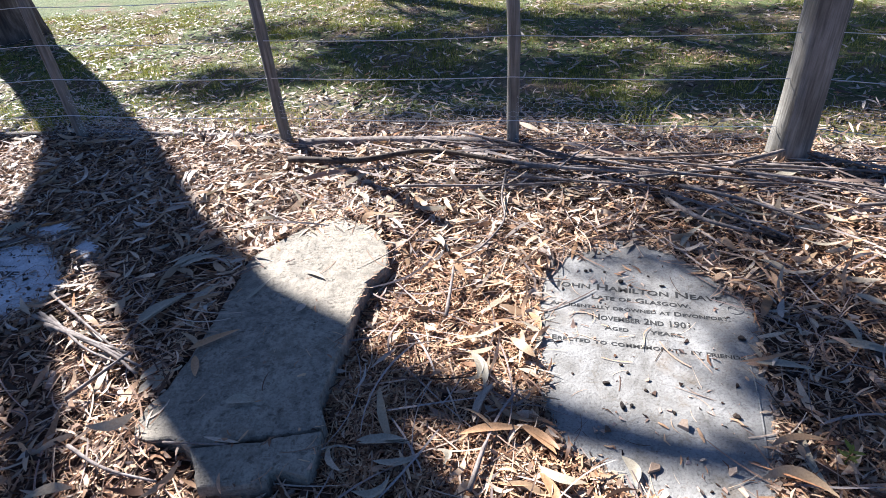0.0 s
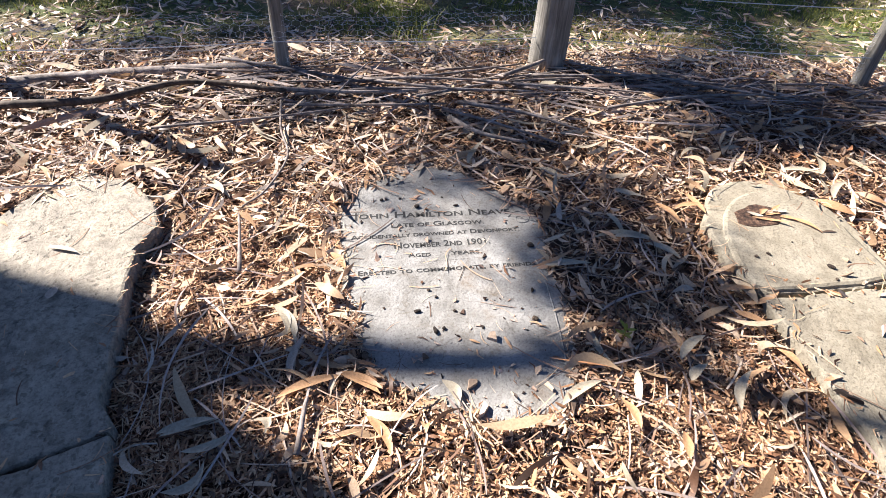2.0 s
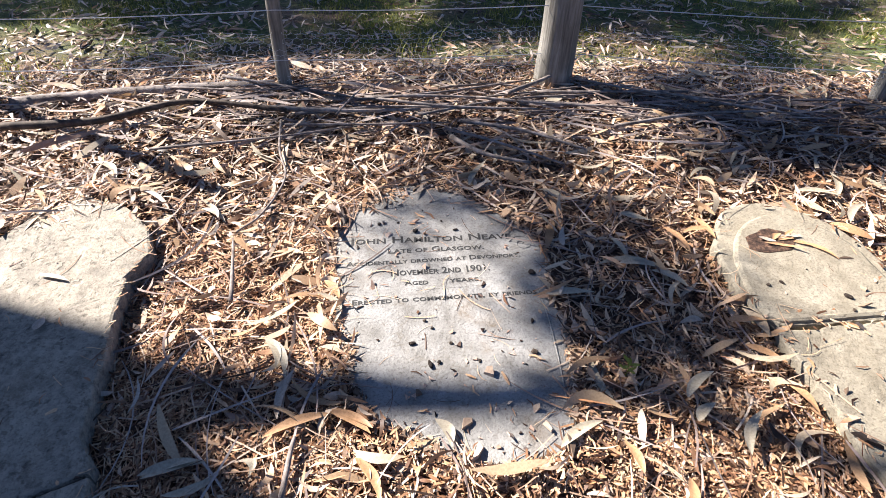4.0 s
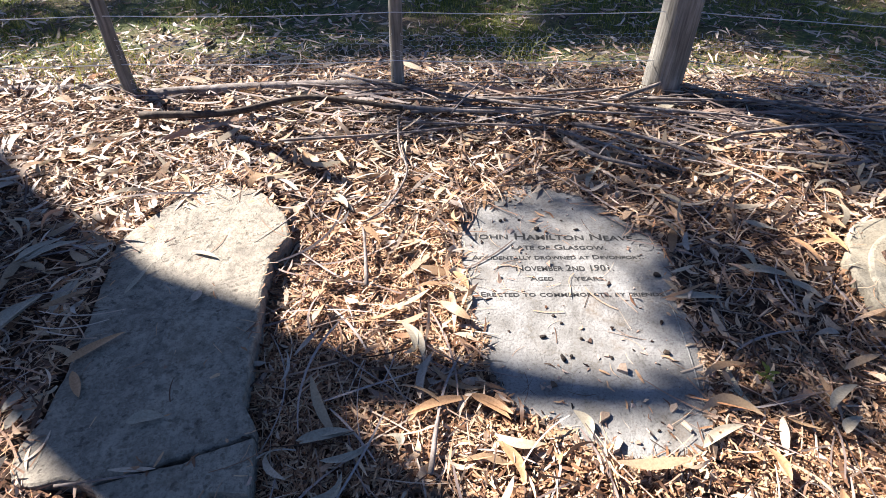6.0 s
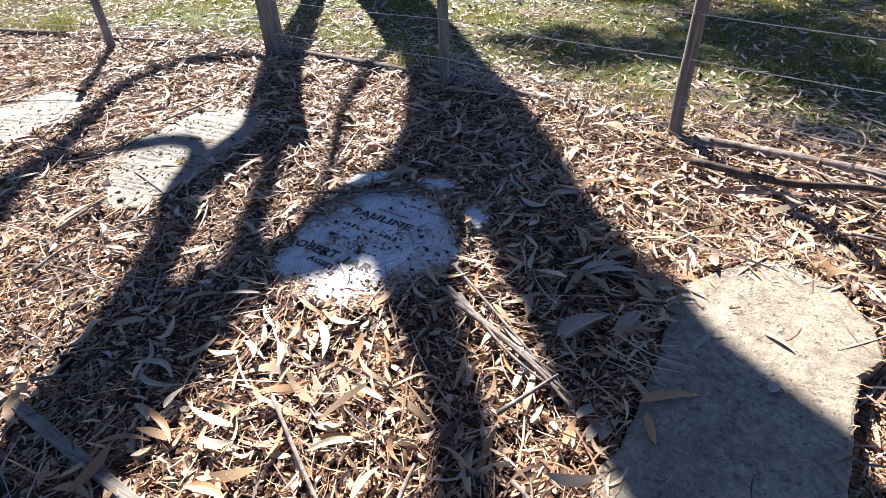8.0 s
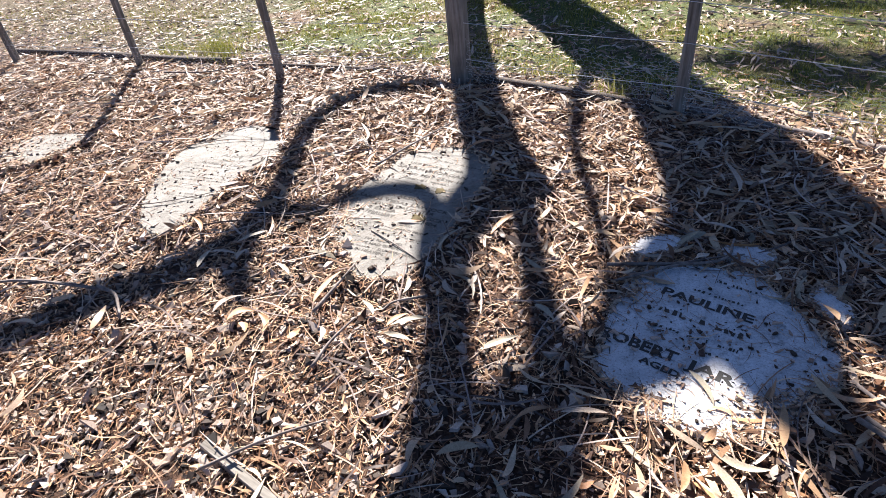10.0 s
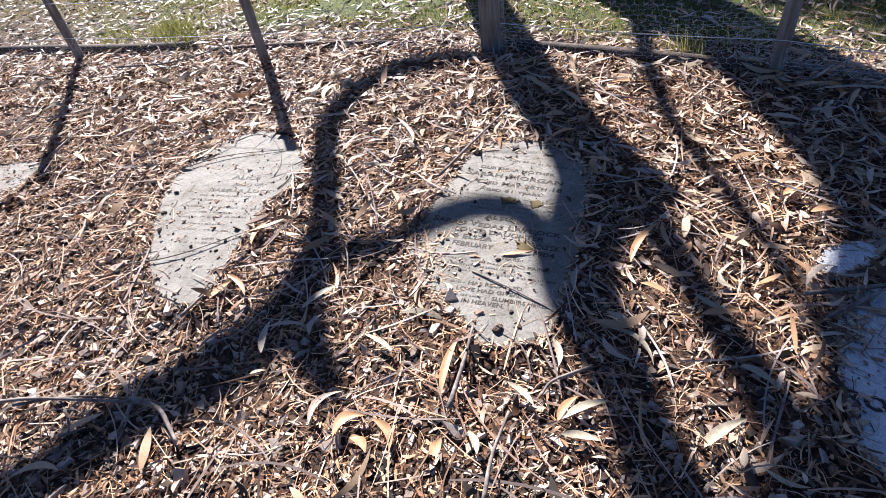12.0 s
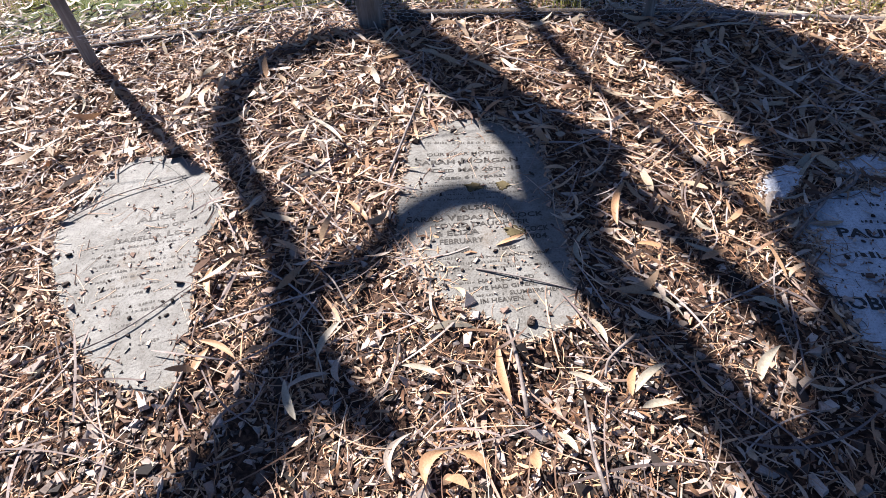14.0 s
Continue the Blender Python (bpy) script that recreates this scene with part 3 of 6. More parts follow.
def crown_of_big_tree():
    """Leaves at the top of the two-stemmed gum."""
    verts, faces = [], []
    r = random.Random(8)
    tip = Vector(t_pts[-1][:3])
    for _ in range(70):
        c = tip + Vector((r.gauss(0, 1.4), r.gauss(0, 1.2), r.gauss(0.6, 0.8)))
        for _ in range(60):
            q = c + Vector((r.gauss(0, 0.25), r.gauss(0, 0.25), r.gauss(0, 0.2)))
            along = Vector((r.gauss(0, 0.5), r.gauss(0, 0.5), -1)).normalized()
            across = along.cross(Vector((r.gauss(0, 1), r.gauss(0, 1), 0.1))).normalized()
            L, W = r.uniform(0.09, 0.16), r.uniform(0.012, 0.02)
            k = len(verts)
            verts += [q, q + along * L * 0.4 + across * W, q + along * L, q + along * L * 0.4 - across * W]
            faces.append((k, k + 1, k + 2, k + 3))
    ob = link("crown", arrays("crown", [v - Vector(big_tree.location) for v in verts], faces), LEAF_LIVE, big_tree)
    ob["kind"] = "stuff"


crown_of_big_tree()


# ---- lettering ----
def letters(body, weight):
    cu = bpy.data.curves.new("inscription", "FONT")
    cu.body, cu.extrude, cu.resolution_u, cu.offset = body, 0.0, 2, weight
    cu.small_caps_scale = 0.76
    for f in cu.body_format:
        f.use_small_caps = True
    ob = new("inscription", cu)
    me = bpy.data.meshes.new_from_object(ob.evaluated_get(bpy.context.evaluated_depsgraph_get()))
    bpy.data.objects.remove(ob)
    return me


def glyphs(me, along):
    """The letters of a line of text, each as verts and faces: islands that share a stretch of the line are one letter."""
    root = list(range(len(me.vertices)))

    def top(i):
        while root[i] != i:
            root[i] = root[root[i]]
            i = root[i]
        return i
    for f in me.polygons:
        for v in f.vertices[1:]:
            root[top(v)] = top(f.vertices[0])
    isles = collections.defaultdict(list)
    for i in range(len(me.vertices)):
        isles[top(i)].append(i)
    spans = sorted((min(me.vertices[i].co.xy.dot(along) for i in ids), max(me.vertices[i].co.xy.dot(along) for i in ids), ids) for ids in isles.values())
    merged = []
    for lo, hi, ids in spans:
        if merged and min(hi, merged[-1][1]) - lo > 0.5 * min(hi - lo, merged[-1][1] - merged[-1][0]):
            merged[-1] = (merged[-1][0], max(hi, merged[-1][1]), merged[-1][2] + ids)
        else:
            merged.append((lo, hi, ids))
    where = {i: k for k, (_, _, ids) in enumerate(merged) for i in ids}
    faces = collections.defaultdict(list)
    for f in me.polygons:
        faces[where[f.vertices[0]]].append(tuple(f.vertices))
    for k, (_, _, ids) in enumerate(merged):
        slot = {i: n for n, i in enumerate(ids)}
        if faces[k]:
            yield [tuple(me.vertices[i].co) for i in ids], [tuple(slot[v] for v in f) for f in faces[k]]


def inscription(stone, material, body, a, b, cap, z):
    """A line of lettering whose foot runs from a to b."""
    me = letters(body, 0.034 if stone is broken else 0.016)
    co = np.array([v.co[:] for v in me.vertices])
    x0, x1 = co[:, 0].min(), co[:, 0].max()
    run = Vector(b) - Vector(a)
    d = run.normalized()
    up = Vector((-d.y, d.x))
    tall = cap / 0.69
    for v in me.vertices:
        p = Vector(a) + d * ((v.co.x - x0) / (x1 - x0) * run.length) + up * (v.co.y * tall)
        v.co = (p.x - stone.location.x, p.y - stone.location.y, z + 0.0012)
    word = "dark lead letter" if material is LETTER else "faded cut letter" if material is LETTER_PALE else "faint cut letter"
    for verts, faces in glyphs(me, d):
        link("letter", arrays("letter", verts, faces), material, stone, word)
    bpy.data.meshes.remove(me)



def worn_line(stone, material, a, b, cap, z):
    """A line of lettering too worn to read, as short bars."""
    r = random.Random(int(a[0] * 1000 + a[1] * 77))
    run = Vector(b) - Vector(a)
    d, s = run.normalized(), 0.0
    up = Vector((-d.y, d.x))
    verts, faces = [], []
    while s < run.length:
        w = cap * r.uniform(0.18, 0.6)
        if r.random() < 0.85:
            lo, hi = r.uniform(0.0, 0.15), r.uniform(0.45, 0.8)
            k = len(verts)
            lean = cap * r.uniform(-0.12, 0.12)
            for q, e, o in ((s, lo, 0), (s + w, lo + r.uniform(-0.1, 0.15), 0), (s + w * 0.9, hi, lean), (s + w * 0.15, hi + r.uniform(-0.15, 0.15), lean)):
                p = Vector(a) + d * (q + o) + up * e * cap
                verts.append((p.x - stone.location.x, p.y - stone.location.y, z + 0.0012))
            faces.append((k, k + 1, k + 2, k + 3))
        s += w + cap * r.choice((0.12, 0.18, 0.25, 0.6))
    if faces:
        link("inscription", arrays("inscription", verts, faces), material, stone, "worn lettering past reading")["kind"] = "stuff"


# ---- loose things on the ground ----
def nut_mesh():
    bm = bmesh.new()
    bmesh.ops.create_icosphere(bm, subdivisions=2, radius=0.5)
    for v in bm.verts:
        k = 1 + 0.18 * noise.noise(v.co * 3.1)
        k += 0.35 * noise.noise(v.co * 1.4 + Vector((5, 2, 1)))
        v.co = Vector((v.co.x * 1.35 * k, v.co.y * k, v.co.z * 0.6 * k))
        if v.co.x > 0.45:
            v.co.x -= 0.2
    return bm


first_nut = None


def nut(at, z, size):
    global first_nut
    s = 0.0145 * size * rnd.uniform(0.75, 1.15)
    m = pose(at[0], at[1], z + s * 0.3, rnd.uniform(-15, 15), 0, rnd.uniform(0, 360))
    if first_nut is None:
        first_nut = part("gumnut", nut_mesh(), NUT, smooth=True)
        tagged(first_nut, "dark brown woody gumnut lying on pale stone", "gumnut", "scattered gumnuts")
        first_nut.matrix_basis = m @ Matrix.Scale(s, 4)
        return
    ob = copy_thing(first_nut, m)
    ob.scale = (s * rnd.uniform(0.7, 1.5), s * rnd.uniform(0.7, 1.1), s)


def fallen_leaf(a, b, width, material, z, bow):
    """One leaf with a midrib fold, sickle bend and curl."""
    a, b = Vector(a), Vector(b)
    run = b - a
    L = max(run.length, 0.03)
    d = run.normalized()
    side = Vector((-d.y, d.x))
    curl, twist, dip = rnd.uniform(-0.1, 0.25), rnd.uniform(-0.5, 0.5), rnd.uniform(-0.1, 0.1)
    bm = bmesh.new()
    rows = []
    n = 11
    for i in range(n):
        s = i / (n - 1)
        w = width * 0.5 * (math.sin(math.pi * s ** 0.85) ** 0.8) * (1 if s < 0.97 else 0.3) + 0.0008
        mid = a + d * (L * s) + side * (bow * L * 4 * s * (1 - s))
        h = curl * L * (s - 0.5) ** 2 * 1.6 + dip * L * (s - 0.5)
        tw = twist * (s - 0.5) * 1.6
        row = []
        for q, lift_up in ((-1, 0.22), (-0.5, 0.08), (0, 0), (0.5, 0.08), (1, 0.22)):
            p = mid + side * (q * w * math.cos(tw))
            row.append(bm.verts.new((p.x - a.x, p.y - a.y, max(h + q * w * math.sin(tw) + lift_up * w + 0.002 * noise.noise((p.x * 60, p.y * 60, 2)), -0.02))))
        rows.append(row)
    for r0, r1 in zip(rows, rows[1:]):
        for k in range(4):
            bm.faces.new((r0[k], r0[k + 1], r1[k + 1], r1[k]))
    ob = part("gum_leaf", bm, material, smooth=True)
    ob.location = (a.x, a.y, z)
    tone = "orange-brown" if material is LEAF_ORANGE else "grey-brown" if material is LEAF_GREY else "pale buff"
    tagged(ob, tone + " dry sickle-shaped gum leaf on the litter", "leaf", "large fallen leaves")


def fallen_stick(points, r, z, material):
    k = len(points) - 1
    pts = [(x - points[0][0], y - points[0][1], z + r * 0.5 + 0.004 * math.sin(i * 2.1), r * (1 - 0.45 * i / k)) for i, (x, y) in enumerate(points)]
    ob = part("stick", tube_bm(pts, 7, 5, 0.16, points[0][0] * 13), material, smooth=True)
    ob.location = (points[0][0], points[0][1], 0)
    tagged(ob, ("thick" if r > 0.01 else "thin") + " grey-brown dead stick lying in leaf litter", "stick", "fallen sticks")


inscription(arched, LETTER, 'John Hamilton Neave.', (0.522, 1.989), (1.105, 1.861), 0.034, 0.016)
inscription(arched, LETTER, 'Late of Glasgow.', (0.646, 1.906), (0.978, 1.836), 0.026, 0.016)
inscription(arched, LETTER, 'Accidentally drowned at Devonport.', (0.494, 1.88), (1.087, 1.764), 0.022, 0.016)
inscription(arched, LETTER, 'November 2nd 1901.', (0.629, 1.794), (0.96, 1.728), 0.03, 0.016)
inscription(arched, LETTER, 'Aged', (0.663, 1.739), (0.74, 1.723), 0.022, 0.016)
inscription(arched, LETTER, 'years.', (0.808, 1.711), (0.915, 1.689), 0.022, 0.016)
inscription(arched, LETTER, 'Erected to commemorate, by friends.', (0.481, 1.699), (1.076, 1.581), 0.021, 0.016)
worn_line(arched, LETTER_PALE, (0.693, 1.706), (0.86, 1.674), 0.004, 0.016)
worn_line(shaped, LETTER_FAINT, (-3.574, 2.72), (-3.152, 2.71), 0.022, 0.018)
inscription(shaped, LETTER_PALE, 'OUR DEAR MOTHER', (-3.559, 2.639), (-3.23, 2.65), 0.018, 0.018)
inscription(shaped, LETTER_PALE, 'Sarah Morgan', (-3.605, 2.583), (-3.182, 2.598), 0.034, 0.018)
inscription(shaped, LETTER_PALE, 'Died May 25th 18', (-3.528, 2.535), (-3.172, 2.55), 0.024, 0.018)
inscription(shaped, LETTER_PALE, 'Aged 61 years.', (-3.509, 2.491), (-3.238, 2.507), 0.018, 0.018)
worn_line(shaped, LETTER_FAINT, (-3.611, 2.449), (-3.186, 2.469), 0.012, 0.018)
worn_line(shaped, LETTER_FAINT, (-3.605, 2.421), (-3.184, 2.442), 0.012, 0.018)
worn_line(shaped, LETTER_FAINT, (-3.599, 2.393), (-3.182, 2.416), 0.012, 0.018)
worn_line(shaped, LETTER_FAINT, (-3.593, 2.367), (-3.179, 2.39), 0.012, 0.018)
inscription(shaped, LETTER_PALE, 'ALSO', (-3.415, 2.32), (-3.3, 2.329), 0.022, 0.018)
inscription(shaped, LETTER_PALE, 'Sarah Vedas Laycock', (-3.611, 2.256), (-3.1, 2.288), 0.03, 0.018)
inscription(shaped, LETTER_PALE, 'LOVED DAUGHTER', (-3.501, 2.226), (-3.154, 2.25), 0.022, 0.018)
inscription(shaped, LETTER_PALE, '& ELIZA', (-3.499, 2.186), (-3.336, 2.199), 0.024, 0.018)
inscription(shaped, LETTER_PALE, 'COCK', (-3.173, 2.207), (-3.084, 2.216), 0.024, 0.018)
inscription(shaped, LETTER_PALE, 'FEBRUARY', (-3.479, 2.146), (-3.321, 2.159), 0.024, 0.018)
inscription(shaped, LETTER_PALE, '1904', (-3.17, 2.169), (-3.093, 2.177), 0.024, 0.018)
inscription(shaped, LETTER_PALE, 'Aged', (-3.428, 2.106), (-3.362, 2.114), 0.02, 0.018)
inscription(shaped, LETTER_PALE, 'years.', (-3.274, 2.12), (-3.2, 2.128), 0.02, 0.018)
worn_line(shaped, LETTER_FAINT, (-3.519, 2.07), (-3.273, 2.088), 0.014, 0.018)
inscription(shaped, LETTER_PALE, 'AND PAIN,', (-3.237, 2.091), (-3.101, 2.104), 0.014, 0.018)
worn_line(shaped, LETTER_FAINT, (-3.456, 2.048), (-3.207, 2.069), 0.014, 0.018)
worn_line(shaped, LETTER_FAINT, (-3.507, 2.015), (-3.053, 2.058), 0.014, 0.018)
inscription(shaped, LETTER_PALE, 'HAS RECALLED', (-3.34, 1.971), (-3.151, 1.994), 0.016, 0.018)
worn_line(shaped, LETTER_FAINT, (-3.485, 1.957), (-3.358, 1.97), 0.014, 0.018)
inscription(shaped, LETTER_PALE, 'LOVE HAD GIVEN,', (-3.371, 1.937), (-3.145, 1.964), 0.016, 0.018)
inscription(shaped, LETTER_PALE, 'SLUMBERS HERE,', (-3.235, 1.925), (-3.051, 1.944), 0.016, 0.018)
worn_line(shaped, LETTER_FAINT, (-3.473, 1.898), (-3.249, 1.924), 0.014, 0.018)
inscription(shaped, LETTER_PALE, 'IN HEAVEN.', (-3.332, 1.887), (-3.184, 1.903), 0.018, 0.018)
inscription(lettered, LETTER_FAINT, 'Alice', (-4.669, 2.265), (-4.524, 2.298), 0.03, 0.022)
inscription(lettered, LETTER_FAINT, 'CHILD OF', (-4.625, 2.221), (-4.479, 2.26), 0.018, 0.022)
inscription(lettered, LETTER_FAINT, 'Isabella Lock', (-4.716, 2.157), (-4.401, 2.224), 0.028, 0.022)
worn_line(lettered, LETTER_FAINT, (-4.734, 2.118), (-4.455, 2.176), 0.016, 0.022)
worn_line(lettered, LETTER_FAINT, (-4.786, 2.079), (-4.502, 2.126), 0.016, 0.022)
worn_line(lettered, LETTER_FAINT, (-4.745, 2.036), (-4.371, 2.107), 0.016, 0.022)
worn_line(lettered, LETTER_FAINT, (-4.679, 2.01), (-4.335, 2.081), 0.016, 0.022)
worn_line(lettered, LETTER_FAINT, (-4.701, 1.968), (-4.408, 2.041), 0.016, 0.022)
worn_line(lettered, LETTER_FAINT, (-4.666, 1.933), (-4.466, 1.975), 0.016, 0.022)
worn_line(lettered, LETTER_FAINT, (-4.666, 1.897), (-4.405, 1.948), 0.016, 0.022)
worn_line(lettered, LETTER_FAINT, (-4.499, 1.873), (-4.383, 1.91), 0.016, 0.022)
worn_line(lettered, LETTER_FAINT, (-4.587, 1.828), (-4.387, 1.875), 0.016, 0.022)
worn_line(lettered, LETTER_FAINT, (-4.575, 1.774), (-4.439, 1.81), 0.016, 0.022)
worn_line(lettered, LETTER_FAINT, (-4.437, 1.714), (-4.367, 1.743), 0.016, 0.022)
inscription(broken, LETTER, 'PAULINE', (-2.1, 2.172), (-1.79, 2.148), 0.04, 0.016)
inscription(broken, LETTER, 'ROBERT', (-2.222, 1.872), (-1.967, 1.86), 0.045, 0.016)
inscription(broken, LETTER, 'JAR', (-1.94, 1.855), (-1.79, 1.84), 0.042, 0.016)
inscription(broken, LETTER, 'AGED', (-2.073, 1.815), (-1.943, 1.8), 0.026, 0.016)
inscription(broken, LETTER, '6', (-1.867, 1.786), (-1.848, 1.782), 0.024, 0.016)
worn_line(broken, LETTER_PALE, (-2.085, 2.075), (-1.785, 2.05), 0.042, 0.016)
worn_line(broken, LETTER_PALE, (-2.11, 1.995), (-1.81, 1.985), 0.022, 0.016)
worn_line(broken, LETTER_PALE, (-1.965, 1.935), (-1.83, 1.938), 0.02, 0.016)
worn_line(broken, LETTER_PALE, (-2.0, 2.235), (-1.84, 2.22), 0.022, 0.016)
worn_line(broken, LETTER_PALE, (-1.94, 2.315), (-1.8, 2.305), 0.02, 0.016)
nut((0.684, 2.21), 0.016, 1)
nut((0.651, 2.069), 0.016, 1)
nut((0.769, 1.994), 0.016, 1.4)
nut((0.797, 1.97), 0.016, 1.2)
nut((0.72, 2.06), 0.016, 0.8)
nut((0.877, 2.026), 0.016, 0.8)
nut((0.913, 1.964), 0.016, 1.1)
nut((1.09, 1.675), 0.016, 1.4)
nut((0.685, 1.571), 0.016, 0.8)
nut((0.699, 1.538), 0.016, 0.9)
nut((0.736, 1.466), 0.016, 1)
nut((0.623, 1.495), 0.016, 1.2)
nut((0.656, 1.404), 0.016, 1.2)
nut((0.682, 1.407), 0.016, 1)
nut((0.797, 1.381), 0.016, 0.8)
nut((0.962, 1.365), 0.016, 1.1)
nut((0.873, 1.394), 0.016, 0.6)
nut((0.832, 2.235), 0.016, 0.9)
nut((1.028, 2.14), 0.016, 0.8)
nut((-2.035, 1.874), 0.016, 1.9)
nut((-2.02, 1.689), 0.016, 1)
nut((-1.856, 1.664), 0.016, 1)
nut((-1.86, 1.705), 0.016, 0.8)
nut((-1.768, 1.795), 0.016, 1.3)
nut((-1.719, 2.13), 0.016, 1.4)
nut((-1.658, 2.06), 0.016, 1.3)
nut((-1.753, 2.164), 0.016, 1)
nut((-1.774, 2.028), 0.016, 1)
nut((-1.801, 2.01), 0.016, 0.9)
nut((-2.113, 2.075), 0.016, 1)
nut((-2.033, 2.148), 0.016, 0.8)
nut((-1.951, 2.265), 0.016, 1)
nut((-2.223, 2.113), 0.016, 0.7)
nut((-1.575, 2.078), 0.016, 1)
nut((-3.38, 2.228), 0.018, 1.2)
nut((-3.171, 1.811), 0.018, 1.6)
nut((-3.154, 1.897), 0.018, 0.8)
nut((-3.602, 2.62), 0.018, 0.7)
nut((-3.395, 2.026), 0.018, 0.8)
nut((-3.286, 2.04), 0.018, 0.9)
nut((-3.546, 2.178), 0.018, 0.8)
nut((-4.669, 2.506), 0.022, 1.3)
nut((-4.588, 2.445), 0.022, 0.8)
nut((-4.442, 2.296), 0.022, 0.8)
nut((-4.386, 1.895), 0.022, 1.5)
nut((-4.862, 2.104), 0.022, 1.3)
nut((-4.81, 1.965), 0.022, 1.3)
nut((-4.854, 2.308), 0.022, 0.8)
nut((-4.419, 1.892), 0.022, 0.7)
nut((-4.51, 1.823), 0.022, 1.2)
nut((-4.386, 1.834), 0.022, 0.8)
nut((1.849, 1.381), 0.045, 0.9)
nut((1.799, 1.381), 0.045, 0.8)
nut((2.01, 1.267), 0.045, 1.3)
nut((1.985, 1.214), 0.045, 0.9)
nut((1.977, 1.407), 0.045, 0.6)
fallen_leaf((1.613, 2.735), (1.739, 2.781), 0.055, LEAF_BIG, 0.035, 0)
fallen_leaf((-0.533, 1.393), (-0.442, 1.396), 0.035, LEAF_BIG, 0.07, 0.1)
fallen_leaf((-0.739, 1.607), (-0.588, 1.699), 0.03, LEAF_ORANGE, 0.07, 0.15)
fallen_leaf((-0.717, 1.598), (-0.674, 1.501), 0.025, LEAF_ORANGE, 0.065, 0)
fallen_leaf((-0.637, 1.885), (-0.572, 2.011), 0.016, LEAF_BIG, 0.066, 0.05)
fallen_leaf((-0.421, 1.812), (-0.403, 1.859), 0.03, LEAF_GREY, 0.066, 0)
fallen_leaf((-0.455, 2.061), (-0.365, 2.009), 0.016, LEAF_BIG, 0.066, 0.05)
fallen_leaf((-1.01, 1.785), (-0.906, 1.956), 0.04, LEAF_BIG, 0.045, 0.08)
fallen_leaf((-1.03, 2.157), (-0.857, 2.239), 0.03, LEAF_BIG, 0.04, 0.1)
fallen_leaf((-0.822, 2.23), (-0.73, 2.111), 0.025, LEAF_BIG, 0.045, 0.1)
fallen_leaf((0.212, 1.637), (0.251, 1.469), 0.025, LEAF_BIG, 0.03, 0.12)
fallen_leaf((0.22, 1.342), (0.282, 1.487), 0.022, LEAF_GREY, 0.03, 0.1)
fallen_leaf((0.179, 1.295), (0.36, 1.317), 0.028, LEAF_ORANGE, 0.03, 0.1)
fallen_leaf((-0.104, 1.268), (0.041, 1.275), 0.025, LEAF_BIG, 0.03, 0.08)
fallen_leaf((-0.055, 1.211), (0.071, 1.234), 0.022, LEAF_BIG, 0.03, -0.1)
fallen_leaf((0.36, 1.327), (0.454, 1.242), 0.02, LEAF_ORANGE, 0.03, 0.1)
fallen_leaf((-0.118, 1.562), (-0.04, 1.646), 0.014, LEAF_GREY, 0.035, 0)
fallen_leaf((-0.806, 1.464), (-0.773, 1.557), 0.03, LEAF_BIG, 0.05, 0.1)
fallen_leaf((-0.098, 1.119), (-0.003, 1.176), 0.025, LEAF_BIG, 0.03, -0.3)
fallen_leaf((0.615, 1.224), (0.634, 1.14), 0.03, LEAF_BIG, 0.03, 0.2)
fallen_leaf((0.396, 1.181), (0.418, 1.109), 0.02, LEAF_ORANGE, 0.03, 0.1)
fallen_leaf((1.04, 2.186), (1.174, 2.337), 0.022, LEAF_BIG, 0.03, 0.1)
fallen_leaf((-0.073, 2.69), (-0.046, 2.538), 0.03, LEAF_ORANGE, 0.03, 0)
fallen_leaf((-0.417, 2.776), (-0.303, 2.642), 0.03, LEAF_BIG, 0.03, 0.2)
fallen_leaf((0.031, 2.377), (0.088, 2.241), 0.02, LEAF_BIG, 0.03, 0.1)
fallen_leaf((2.302, 1.814), (2.439, 1.715), 0.028, LEAF_BIG, 0.035, 0.1)
fallen_leaf((2.535, 1.877), (2.416, 1.722), 0.028, LEAF_BIG, 0.035, 0.1)
fallen_leaf((2.337, 1.575), (2.513, 1.667), 0.028, LEAF_BIG, 0.035, 0.1)
fallen_leaf((1.383, 1.62), (1.547, 1.549), 0.028, LEAF_BIG, 0.035, 0.1)
fallen_leaf((1.481, 1.568), (1.552, 1.456), 0.028, LEAF_BIG, 0.035, 0.1)
fallen_leaf((1.526, 1.86), (1.617, 1.787), 0.028, LEAF_BIG, 0.035, 0.1)
fallen_leaf((1.294, 1.092), (1.418, 1.146), 0.028, LEAF_BIG, 0.035, 0.1)
fallen_leaf((1.269, 1.016), (1.356, 1.055), 0.028, LEAF_BIG, 0.035, 0.1)
fallen_leaf((1.345, 0.899), (1.456, 0.997), 0.028, LEAF_BIG, 0.035, 0.1)
fallen_leaf((0.896, 1.054), (1.034, 1.092), 0.028, LEAF_BIG, 0.035, 0.1)
fallen_leaf((1.081, 1.552), (1.236, 1.515), 0.028, LEAF_BIG, 0.035, 0.1)
fallen_leaf((1.703, 1.71), (1.827, 1.692), 0.024, LEAF_ORANGE, 0.03, 0.1)
fallen_leaf((1.65, 1.76), (1.668, 1.605), 0.024, LEAF_ORANGE, 0.03, 0.1)
fallen_leaf((1.795, 1.772), (1.786, 1.636), 0.024, LEAF_ORANGE, 0.03, 0.1)
fallen_leaf((1.571, 1.203), (1.644, 1.104), 0.024, LEAF_ORANGE, 0.03, 0.1)
fallen_leaf((1.6, 1.065), (1.61, 0.945), 0.024, LEAF_ORANGE, 0.03, 0.1)
